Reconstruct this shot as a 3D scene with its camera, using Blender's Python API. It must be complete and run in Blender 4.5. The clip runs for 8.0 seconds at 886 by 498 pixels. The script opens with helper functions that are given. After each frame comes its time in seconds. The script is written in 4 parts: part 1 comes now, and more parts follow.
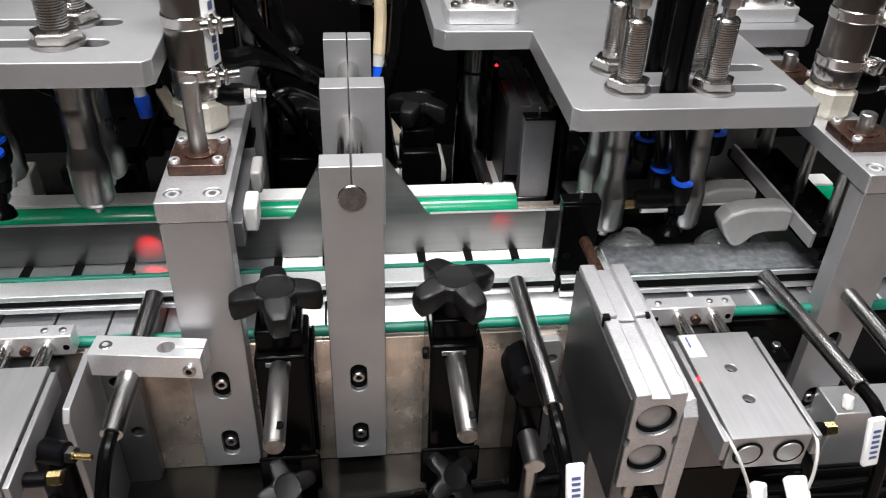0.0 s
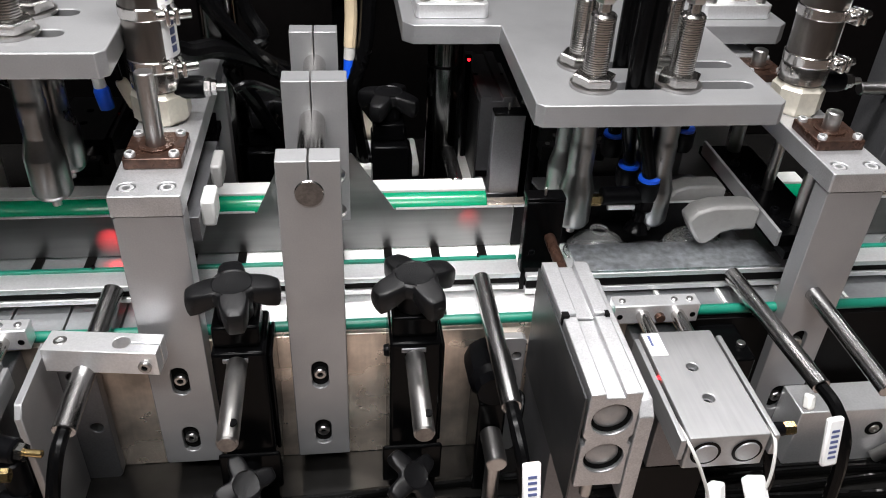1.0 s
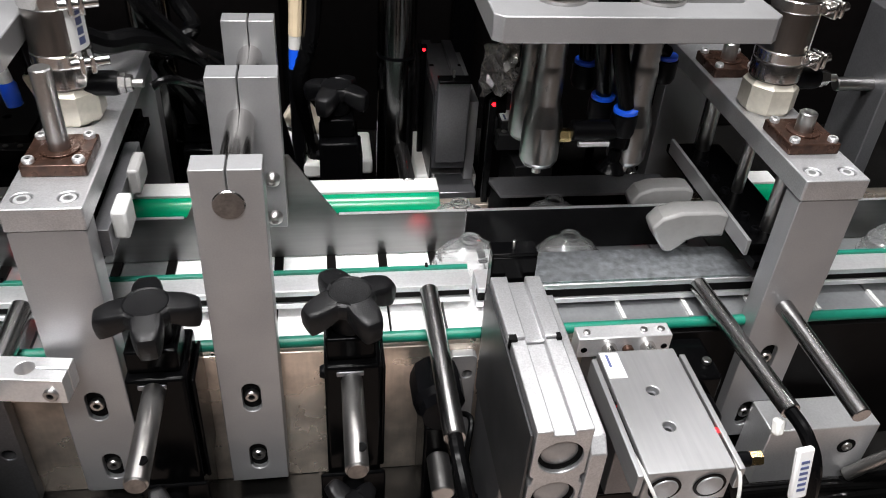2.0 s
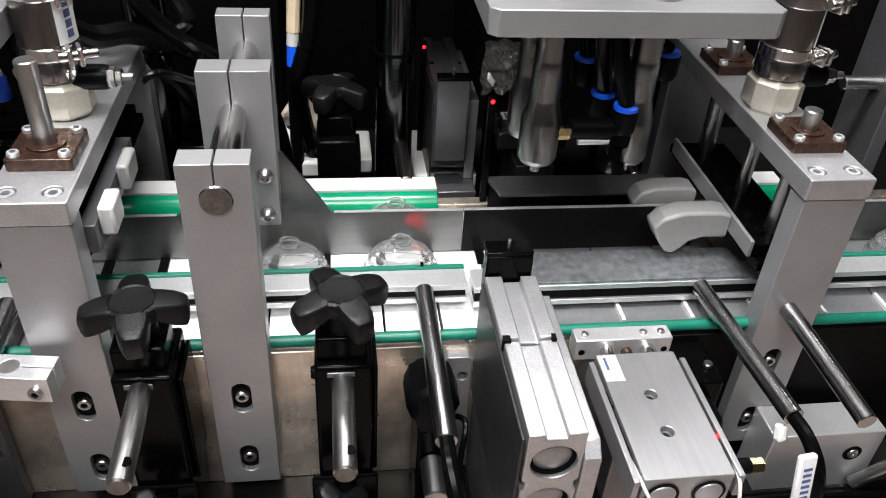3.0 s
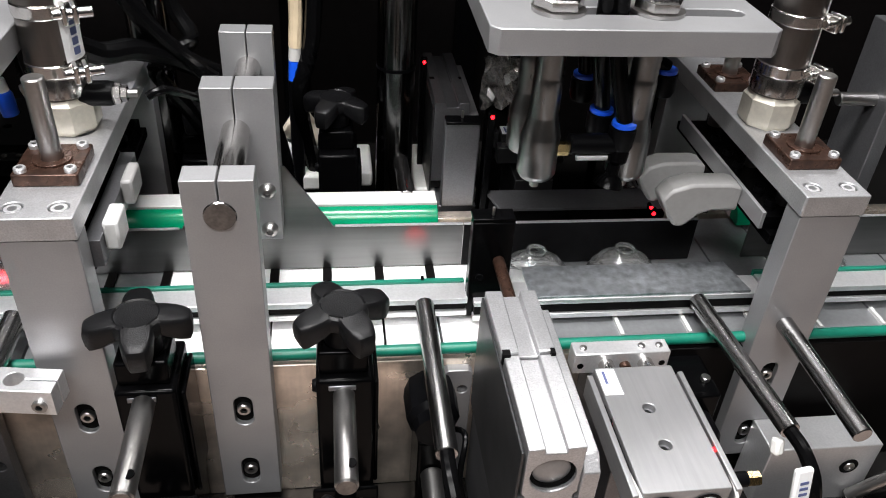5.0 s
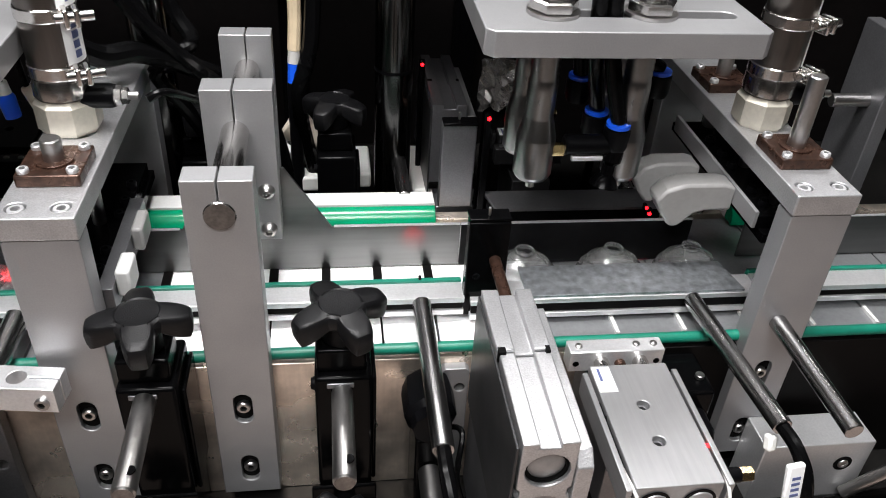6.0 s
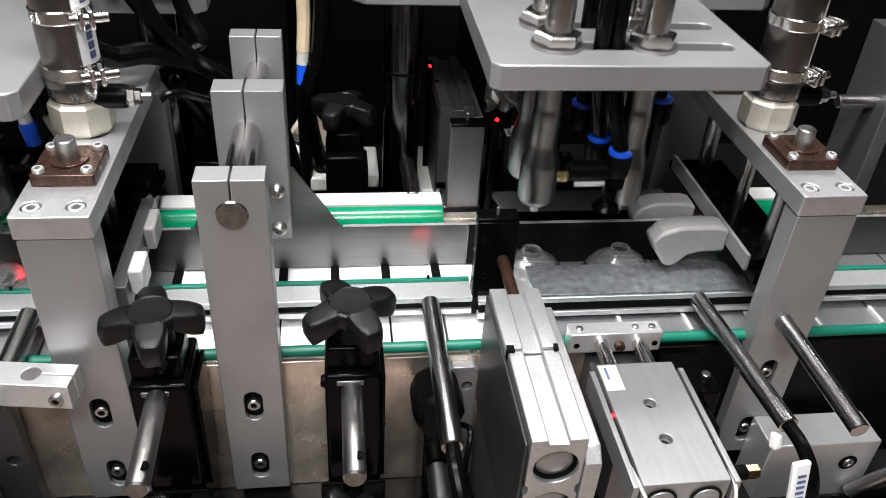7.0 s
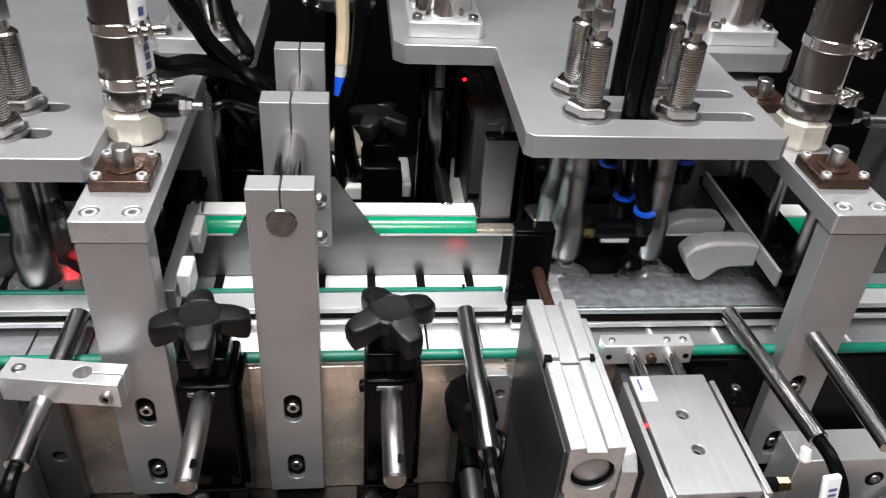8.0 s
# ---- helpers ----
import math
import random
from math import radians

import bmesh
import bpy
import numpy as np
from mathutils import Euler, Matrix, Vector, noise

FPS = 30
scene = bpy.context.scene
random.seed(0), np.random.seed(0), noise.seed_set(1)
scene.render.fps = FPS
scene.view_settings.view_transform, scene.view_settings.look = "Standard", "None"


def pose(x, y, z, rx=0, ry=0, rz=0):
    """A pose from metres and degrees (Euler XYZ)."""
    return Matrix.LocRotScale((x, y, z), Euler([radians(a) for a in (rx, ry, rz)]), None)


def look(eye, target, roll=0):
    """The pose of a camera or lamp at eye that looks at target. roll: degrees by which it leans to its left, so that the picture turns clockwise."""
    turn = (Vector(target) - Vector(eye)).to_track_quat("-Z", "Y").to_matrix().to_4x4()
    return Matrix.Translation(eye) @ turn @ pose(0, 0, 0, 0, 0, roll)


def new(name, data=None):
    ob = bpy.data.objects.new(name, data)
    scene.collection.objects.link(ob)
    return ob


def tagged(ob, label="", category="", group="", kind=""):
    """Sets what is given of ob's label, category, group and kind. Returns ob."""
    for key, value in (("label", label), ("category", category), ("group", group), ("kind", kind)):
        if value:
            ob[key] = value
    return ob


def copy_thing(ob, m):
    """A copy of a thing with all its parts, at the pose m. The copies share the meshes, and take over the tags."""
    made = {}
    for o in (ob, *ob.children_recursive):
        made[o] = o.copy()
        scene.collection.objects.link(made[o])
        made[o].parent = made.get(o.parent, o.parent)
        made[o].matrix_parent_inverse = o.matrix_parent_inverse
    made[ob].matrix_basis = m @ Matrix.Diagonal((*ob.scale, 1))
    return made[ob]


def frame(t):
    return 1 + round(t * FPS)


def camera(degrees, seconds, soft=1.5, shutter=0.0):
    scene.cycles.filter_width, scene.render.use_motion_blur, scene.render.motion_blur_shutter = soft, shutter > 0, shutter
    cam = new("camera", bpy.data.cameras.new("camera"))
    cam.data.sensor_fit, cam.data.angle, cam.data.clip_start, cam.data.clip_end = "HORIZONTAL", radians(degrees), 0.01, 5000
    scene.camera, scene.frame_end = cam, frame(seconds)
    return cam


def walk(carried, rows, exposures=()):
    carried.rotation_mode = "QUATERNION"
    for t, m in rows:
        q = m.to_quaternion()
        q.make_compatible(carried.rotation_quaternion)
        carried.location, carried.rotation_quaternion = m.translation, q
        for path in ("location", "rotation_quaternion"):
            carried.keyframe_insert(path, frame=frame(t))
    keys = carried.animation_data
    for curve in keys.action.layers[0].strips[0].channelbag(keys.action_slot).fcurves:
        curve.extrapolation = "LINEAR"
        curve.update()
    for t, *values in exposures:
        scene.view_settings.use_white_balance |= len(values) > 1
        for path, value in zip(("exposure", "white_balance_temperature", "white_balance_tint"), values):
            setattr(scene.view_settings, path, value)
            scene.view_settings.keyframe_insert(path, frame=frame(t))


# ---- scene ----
cam = camera(57.9, 8.0, soft=1.0, shutter=0.3)
PATH = [
    (0, (0.001, -0.466, 1.291), (0.218, 1.17, 0.162), 2.2),
    (0.5, (0.021, -0.468, 1.294), (0.254, 1.171, 0.171), 2.6),
    (1, (0.024, -0.463, 1.29), (0.261, 1.162, 0.15), 3.0),
    (1.5, (0.034, -0.449, 1.285), (0.307, 1.154, 0.12), 3.6),
    (2, (0.058, -0.413, 1.28), (0.341, 1.18, 0.105), 4.0),
    (2.2, (0.063, -0.405, 1.273), (0.337, 1.195, 0.102), 3.8),
    (3.5, (0.07, -0.407, 1.271), (0.329, 1.194, 0.101), 3.9),
    (4, (0.07, -0.404, 1.272), (0.332, 1.199, 0.105), 4.0),
    (4.5, (0.067, -0.406, 1.275), (0.332, 1.203, 0.118), 4.1),
    (6, (0.069, -0.417, 1.28), (0.333, 1.202, 0.135), 3.9),
    (6.5, (0.067, -0.42, 1.281), (0.333, 1.199, 0.137), 4.0),
    (7, (0.065, -0.422, 1.282), (0.319, 1.2, 0.139), 3.8),
    (7.5, (0.064, -0.425, 1.284), (0.324, 1.198, 0.144), 4.0),
    (8, (0.046, -0.432, 1.29), (0.265, 1.207, 0.164), 4.2),
]
walk(cam, [(t, look(eye, target, roll)) for t, eye, target, roll in PATH])

# ---------------------------------------------------------------- light
world = bpy.data.worlds.new("world")
scene.world = world
world.use_nodes = True
world.node_tree.nodes["Background"].inputs[0].default_value = (0.8, 0.9, 1.0, 1)
world.node_tree.nodes["Background"].inputs[1].default_value = 0.002


def ceiling_lamp(x, y, z, sx, sy, watts, colour, target):
    data = bpy.data.lights.new("ceiling_lamp", "AREA")
    data.shape, data.size, data.size_y = "RECTANGLE", sx, sy
    data.energy, data.color = watts, colour
    ob = new("ceiling_lamp", data)
    ob.matrix_world = look((x, y, z), target)
    return ob


ceiling_lamp(0.30, 1.36, 2.50, 2.6, 0.42, 50, (1.0, 0.985, 0.99), (0.3, 0.05, 0.9))
ceiling_lamp(-0.05, -0.10, 2.60, 0.9, 0.30, 54, (1.0, 0.985, 0.99), (-0.05, 0.0, 0.9))
ceiling_lamp(-0.25, -1.05, 2.45, 1.2, 0.4, 37, (1.0, 0.985, 0.985), (0.1, 0.05, 0.85))


# ---------------------------------------------------------------- materials
def material(name, colour, metal=0.0, rough=0.5, grain=0.0, grain_scale=300.0, stretch=(1, 1, 1), bump=0.0,
             stain=0.0, stain_scale=25.0, coat=0.0, emit=0.0):
    m = bpy.data.materials.new(name)
    m.use_nodes = True
    nt = m.node_tree
    b = nt.nodes["Principled BSDF"]
    b.inputs["Metallic"].default_value = metal
    b.inputs["Roughness"].default_value = rough
    b.inputs["Base Color"].default_value = (*colour, 1)
    b.inputs["Coat Weight"].default_value = coat
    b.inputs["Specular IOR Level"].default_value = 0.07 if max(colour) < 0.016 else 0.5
    if emit:
        b.inputs["Emission Color"].default_value = (*colour, 1)
        b.inputs["Emission Strength"].default_value = emit
    if grain or bump or stain:
        tc = nt.nodes.new("ShaderNodeTexCoord")
        mp = nt.nodes.new("ShaderNodeMapping")
        mp.inputs["Scale"].default_value = stretch
        nt.links.new(tc.outputs["Object"], mp.inputs[0])
        fine = nt.nodes.new("ShaderNodeTexNoise")
        fine.inputs["Scale"].default_value = grain_scale
        fine.inputs["Detail"].default_value = 4
        nt.links.new(mp.outputs[0], fine.inputs["Vector"])
        big = nt.nodes.new("ShaderNodeTexNoise")
        big.inputs["Scale"].default_value = stain_scale
        big.inputs["Detail"].default_value = 6
        nt.links.new(tc.outputs["Object"], big.inputs["Vector"])

        def ramp(src, lo, hi):
            r = nt.nodes.new("ShaderNodeMapRange")
            r.inputs["From Min"].default_value, r.inputs["From Max"].default_value = 0.3, 0.7
            r.inputs["To Min"].default_value, r.inputs["To Max"].default_value = lo, hi
            nt.links.new(src.outputs["Fac"], r.inputs["Value"])
            return r

        a = ramp(fine, 1 - grain, 1 + grain)
        c = ramp(big, 1 - stain, 1 + stain * 0.4)
        mul = nt.nodes.new("ShaderNodeMath")
        mul.operation = "MULTIPLY"
        nt.links.new(a.outputs[0], mul.inputs[0])
        nt.links.new(c.outputs[0], mul.inputs[1])
        mix = nt.nodes.new("ShaderNodeMix")
        mix.data_type, mix.blend_type = "RGBA", "MULTIPLY"
        mix.inputs["Factor"].default_value = 1
        mix.inputs["A"].default_value = (*colour, 1)
        nt.links.new(mul.outputs[0], mix.inputs["B"])
        nt.links.new(mix.outputs["Result"], b.inputs["Base Color"])
        rg = ramp(big, rough * (1 + stain * 0.6), rough * (1 - stain * 0.5))
        nt.links.new(rg.outputs[0], b.inputs["Roughness"])
        if bump:
            bp = nt.nodes.new("ShaderNodeBump")
            bp.inputs["Strength"].default_value = bump
            bp.inputs["Distance"].default_value = 0.0003
            nt.links.new(fine.outputs["Fac"], bp.inputs["Height"])
            nt.links.new(bp.outputs[0], b.inputs["Normal"])
    return m


ALU = material("anodised_aluminium", (0.375, 0.375, 0.382), 0.65, 0.42, 0.04, 900, (1, 1, 1), 0.08, 0.14, 14)
ALU_BRIGHT = material("milled_aluminium", (0.84, 0.84, 0.85), 0.80, 0.38, 0.05, 500, (1, 1, 1), 0.08, 0.12, 25)
ALU_CAST = material("sparkling_cast_aluminium", (0.54, 0.54, 0.55), 0.80, 0.40, 0.13, 850, (1, 1, 1), 0.7, 0.14, 40)
ALU_BRUSH = material("brushed_aluminium", (0.41, 0.41, 0.415), 0.80, 0.44, 0.05, 420, (1, 0.05, 1), 0.06, 0.06, 30)
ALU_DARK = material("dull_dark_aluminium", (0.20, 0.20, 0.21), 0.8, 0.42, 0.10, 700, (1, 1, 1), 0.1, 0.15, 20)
STEEL = material("ground_steel", (0.46, 0.45, 0.44), 1.0, 0.31, 0.04, 400, (1, 1, 1), 0.02, 0.06, 30)
CHROME = material("chrome", (0.68, 0.66, 0.64), 1.0, 0.20, 0.05, 300, (1, 1, 1), 0.0, 0.08, 40)
ROD_STEEL = material("worn_steel_rod", (0.44, 0.43, 0.425), 1.0, 0.24, 0.04, 500, (1, 1, 1), 0.0, 0.04, 40)
SHEET = material("stainless_sheet", (0.20, 0.20, 0.197), 1.0, 0.34, 0.08, 200, (0.05, 1, 1), 0.05, 0.15, 12)
# base colour carries a warm floor reflection besides the worn mottling
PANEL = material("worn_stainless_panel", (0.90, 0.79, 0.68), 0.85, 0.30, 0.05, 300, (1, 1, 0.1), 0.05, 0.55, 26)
GALV = material("galvanised_plate", (0.56, 0.59, 0.62), 0.9, 0.36, 0.30, 160, (1, 1, 1), 0.5, 0.40, 70)
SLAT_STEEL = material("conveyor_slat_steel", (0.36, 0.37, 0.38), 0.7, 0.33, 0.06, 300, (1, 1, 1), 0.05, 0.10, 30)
# steel slat under bright reflected light, painted white
SLAT_LIT = material("lit_conveyor_slat", (0.91, 0.91, 0.91), 0.0, 0.35, 0.04, 300, (1, 1, 1), 0.05, 0.08, 30)
GREEN_DULL = material("dull_green_strip", (0.005, 0.16, 0.105), 0.0, 0.40, 0.08, 200, (1, 1, 1), 0.0, 0.2, 30)
GREEN = material("green_plastic_strip", (0.0, 0.22, 0.10), 0.0, 0.20, 0.05, 200, (1, 1, 1), 0.0, 0.15, 30)
WHITE = material("white_nylon", (0.78, 0.78, 0.75), 0.0, 0.45, 0.03, 300, (1, 1, 1), 0.05, 0.08, 30)
MILKY = material("greyish_silicone", (0.26, 0.255, 0.25), 0.0, 0.40, 0.05, 200, (1, 1, 1), 0.05, 0.12, 30)
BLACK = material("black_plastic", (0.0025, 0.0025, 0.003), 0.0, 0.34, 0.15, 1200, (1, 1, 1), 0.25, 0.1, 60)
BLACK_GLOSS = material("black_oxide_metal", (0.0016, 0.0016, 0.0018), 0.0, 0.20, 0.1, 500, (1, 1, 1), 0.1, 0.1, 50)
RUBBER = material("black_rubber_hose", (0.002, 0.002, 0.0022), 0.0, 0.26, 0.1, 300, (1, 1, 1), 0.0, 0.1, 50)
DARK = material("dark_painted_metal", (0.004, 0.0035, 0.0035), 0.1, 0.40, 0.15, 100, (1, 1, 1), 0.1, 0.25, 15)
BED = material("oily_black_bed", (0.012, 0.0115, 0.011), 0.3, 0.20, 0.2, 60, (1, 1, 1), 0.15, 0.3, 12)
BRONZE = material("rusty_bronze_flange", (0.072, 0.038, 0.027), 0.6, 0.30, 0.30, 250, (1, 1, 1), 0.4, 0.55, 110)
BRASS = material("brass", (0.70, 0.52, 0.25), 1.0, 0.25, 0.05, 300)
NICKEL = material("cream_nickel_cast", (0.68, 0.64, 0.55), 0.5, 0.34, 0.06, 300, (1, 1, 1), 0.1, 0.12, 40)
CREAM_PALE = material("pale_cream_plastic", (0.74, 0.66, 0.54), 0.0, 0.35, 0.05, 100, (1, 1, 1), 0.0, 0.12, 40)
KNOB = material("textured_knob_plastic", (0.0045, 0.0045, 0.005), 0.0, 0.34, 0.25, 1300, (1, 1, 1), 0.9, 0.1, 60)
KNOB.node_tree.nodes["Principled BSDF"].inputs["Specular IOR Level"].default_value = 0.26
BLUE = material("blue_plastic", (0.01, 0.10, 0.75), 0.0, 0.30)
LABEL = material("white_label", (0.82, 0.82, 0.82), 0.0, 0.45)
INK = material("label_ink", (0.08, 0.10, 0.22), 0.0, 0.5)
RED = material("red_led", (1.0, 0.004, 0.008), 0.0, 0.4, emit=12.0)
TUBE_STEEL = material("satin_cylinder_steel", (0.20, 0.185, 0.172), 1.0, 0.28, 0.06, 400, (1, 1, 0.1), 0.05, 0.10, 30)
# black that stands for the shade inside slots, bores, holes and sockets
RECESS_SHADE = material("recess_shade", (0.003, 0.003, 0.003), 0.0, 0.7)
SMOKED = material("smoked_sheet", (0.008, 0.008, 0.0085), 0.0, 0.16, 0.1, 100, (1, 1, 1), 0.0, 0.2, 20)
CONE_STEEL = material("satin_turned_steel", (0.25, 0.25, 0.25), 1.0, 0.28, 0.03, 500, (1, 1, 1), 0.0, 0.05, 30)
PALE = material("pale_grey_nylon", (0.58, 0.58, 0.57), 0.0, 0.45, 0.04, 300, (1, 1, 1), 0.05, 0.12, 30)
# near black grey that holds the shade of turned away and covered aluminium
ALU_SHADED = material("shaded_dark_grey", (0.022, 0.022, 0.023), 0.1, 0.36, 0.08, 600, (1, 1, 1), 0.08, 0.15, 30)
CABLE = material("glossy_black_cable", (0.002, 0.002, 0.002), 0.0, 0.10, 0.1, 100, (1, 1, 1), 0.0, 0.1, 50)
for glossy, level in ((CABLE, 0.45), (RUBBER, 0.10)):
    glossy.node_tree.nodes["Principled BSDF"].inputs["Specular IOR Level"].default_value = level
# darker, rougher steel that holds the bright floor reflection off bar ends
DIMMED_END = material("dimmed_bar_end", (0.20, 0.185, 0.175), 0.9, 0.42, 0.15, 500, (1, 1, 1), 0.1, 0.35, 90)
FOIL = material("crinkled_foil", (0.72, 0.70, 0.68), 0.9, 0.25, 0.1, 200)
BLACK_CHROME = material("dark_polished_steel", (0.10, 0.10, 0.10), 1.0, 0.16, 0.05, 200, (1, 1, 1), 0.0, 0.15, 30)
CREAM = material("cream_plastic", (0.62, 0.50, 0.34), 0.0, 0.40, 0.05, 100, (1, 1, 1), 0.0, 0.10, 30)
LABEL_GREY = material("pale_grey_plastic", (0.55, 0.54, 0.52), 0.0, 0.45, 0.05, 200, (1, 1, 1), 0.0, 0.10, 40)
FLOOR = material("buff_floor_paint", (0.56, 0.45, 0.39), 0.0, 0.5, 0.1, 40, (1, 1, 1), 0.1, 0.2, 3)
WALL = material("dark_hall_wall", (0.05, 0.048, 0.046), 0.0, 0.8, 0.1, 20, (1, 1, 1), 0.1, 0.2, 2)


def clear_plastic():
    m = bpy.data.materials.new("clear_plastic")
    m.use_nodes = True
    b = m.node_tree.nodes["Principled BSDF"]
    b.inputs["Base Color"].default_value = (0.97, 0.98, 0.98, 1)
    b.inputs["Transmission Weight"].default_value = 0.93
    b.inputs["Roughness"].default_value = 0.10
    b.inputs["IOR"].default_value = 1.45
    return m


CLEAR = clear_plastic()


# ---------------------------------------------------------------- mesh helpers
def box(bm, x0, x1, y0, y1, z0, z1, m=None):
    v = [bm.verts.new((x, y, z)) for x in (x0, x1) for y in (y0, y1) for z in (z0, z1)]
    for f in ((0, 1, 3, 2), (4, 6, 7, 5), (0, 4, 5, 1), (2, 3, 7, 6), (0, 2, 6, 4), (1, 5, 7, 3)):
        bm.faces.new([v[i] for i in f])
    if m is not None:
        bmesh.ops.transform(bm, matrix=m, verts=v)
    return bm


def lathe(bm, p0, p1, rings, seg=20, cap=True, phase=0.0):
    """Rings of (share of the way from p0 to p1, radius)."""
    p0, p1 = Vector(p0), Vector(p1)
    q = (p1 - p0).to_track_quat("Z", "Y").to_matrix()
    loops = []
    for s, r in rings:
        c = p0.lerp(p1, s)
        loops.append([bm.verts.new(c + q @ Vector((r * math.cos(2 * math.pi * (k + phase) / seg), r * math.sin(2 * math.pi * (k + phase) / seg), 0))) for k in range(seg)])
    for a, b in zip(loops, loops[1:]):
        for k in range(seg):
            bm.faces.new((a[k], a[(k + 1) % seg], b[(k + 1) % seg], b[k]))
    if cap:
        bm.faces.new(loops[0][::-1])
        bm.faces.new(loops[-1])
    return bm


def rod(bm, p0, p1, r, seg=20):
    return lathe(bm, p0, p1, [(0, r), (1, r)], seg)


def chamfered(bm, p0, p1, r, c=0.001, seg=24):
    n = (Vector(p1) - Vector(p0)).length
    return lathe(bm, p0, p1, [(0, r - c), (c / n, r), (1 - c / n, r), (1, r - c)], seg)


def tube(bm, points, r, seg=10, steps=6):
    """A bent hose through the points."""
    pts = [Vector(p) for p in points]
    line = []
    for i in range(len(pts) - 1):
        a, b, c, d = pts[max(i - 1, 0)], pts[i], pts[i + 1], pts[min(i + 2, len(pts) - 1)]
        for k in range(steps):
            t = k / steps
            line.append(0.5 * ((2 * b) + (c - a) * t + (2 * a - 5 * b + 4 * c - d) * t * t + (3 * b - a - 3 * c + d) * t ** 3))
    line.append(pts[-1])
    up = Vector((0.31, 0.17, 0.93))
    loops = []
    for i, p in enumerate(line):
        d = (line[min(i + 1, len(line) - 1)] - line[max(i - 1, 0)]).normalized()
        u = d.cross(up).normalized()
        w = d.cross(u)
        loops.append([bm.verts.new(p + r * (math.cos(2 * math.pi * k / seg) * u + math.sin(2 * math.pi * k / seg) * w)) for k in range(seg)])
    for a, b in zip(loops, loops[1:]):
        for k in range(seg):
            bm.faces.new((a[k], a[(k + 1) % seg], b[(k + 1) % seg], b[k]))
    bm.faces.new(loops[0][::-1])
    bm.faces.new(loops[-1])
    return bm


def circle(cx, cy, r, n=20):
    return [(cx + r * math.cos(2 * math.pi * k / n), cy + r * math.sin(2 * math.pi * k / n)) for k in range(n)]


def slot(cx, cy, w, h, n=8):
    """A long hole, upright if h > w."""
    pts = []
    if h >= w:
        r, d = w / 2, (h - w) / 2
        for k in range(n + 1):
            a = math.pi * k / n
            pts.append((cx + r * math.cos(a), cy + d + r * math.sin(a)))
        for k in range(n + 1):
            a = math.pi + math.pi * k / n
            pts.append((cx + r * math.cos(a), cy - d + r * math.sin(a)))
    else:
        pts = [(cx + (y - cy), cy + (x - cx)) for x, y in slot(cx, cy, h, w, n)]
    return pts


def plate(bm, outline, holes, axis, a, b):
    """A plate with holes: an outline in two axes, thick from a to b along the third ('x', 'y' or 'z')."""
    def place(u, v, w):
        return {"x": (w, u, v), "y": (u, w, v), "z": (u, v, w)}[axis]
    edges = []
    for loop in [outline, *holes]:
        vs = [bm.verts.new(place(u, v, a)) for u, v in loop]
        edges += [bm.edges.new((vs[i], vs[(i + 1) % len(vs)])) for i in range(len(vs))]
    made = bmesh.ops.triangle_fill(bm, use_beauty=True, use_dissolve=False, edges=edges)
    faces = [g for g in made["geom"] if isinstance(g, bmesh.types.BMFace)]
    out = bmesh.ops.extrude_face_region(bm, geom=faces)
    verts = [g for g in out["geom"] if isinstance(g, bmesh.types.BMVert)]
    d = b - a
    bmesh.ops.translate(bm, verts=verts, vec={"x": (d, 0, 0), "y": (0, d, 0), "z": (0, 0, d)}[axis])
    bmesh.ops.recalc_face_normals(bm, faces=bm.faces[:])
    return bm


def rect(x0, x1, y0, y1, c=0.0):
    if not c:
        return [(x0, y0), (x1, y0), (x1, y1), (x0, y1)]
    return [(x0 + c, y0), (x1 - c, y0), (x1, y0 + c), (x1, y1 - c), (x1 - c, y1), (x0 + c, y1), (x0, y1 - c), (x0, y0 + c)]


def B():
    return bmesh.new()


def mesh_object(name, bm, mat, bevel=0.0):
    bmesh.ops.recalc_face_normals(bm, faces=bm.faces[:])
    me = bpy.data.meshes.new(name)
    bm.to_mesh(me)
    bm.free()
    me.materials.append(mat)
    for p in me.polygons:
        p.use_smooth = True
    me.set_sharp_from_angle(angle=radians(32))
    ob = new(name, me)
    if bevel:
        md = ob.modifiers.new("bevel", "BEVEL")
        md.width, md.segments, md.limit_method, md.angle_limit = bevel, 2, "ANGLE", radians(40)
        md.use_clamp_overlap = True
    return ob


def part(name, bm, mat, parent, label="", bevel=0.0):
    ob = mesh_object(name, bm, mat, bevel)
    ob.parent = parent
    if label:
        ob["label"] = label
    return ob


def thing(name, label, category, at=(0, 0, 0), group="", kind=""):
    ob = new(name)
    ob.empty_display_size = 0.02
    ob.location = at
    return tagged(ob, label, category, group, kind)


def solid(name, bm, mat, label, category="", kind="", bevel=0.0, group=""):
    return tagged(mesh_object(name, bm, mat, bevel), label, category, group, kind)


def cap_screw(parent, p, d, r=0.004, depth=0.003, mat=None, name="screw"):
    """A socket cap screw whose head stands out of p along d, with its hexagon socket."""
    p, d = Vector(p), Vector(d).normalized()
    bm = lathe(B(), p, p + d * depth, [(0, r), (0.75, r), (1, r * 0.86), (1, r * 0.5), (0.35, r * 0.5)], 16)
    sock = lathe(B(), p + d * depth * 0.36, p + d * depth * 0.55, [(0, r * 0.5), (1, r * 0.48)], 6)
    part("screw_socket", sock, RECESS_SHADE, parent)
    return part(name, bm, mat or STEEL, parent)


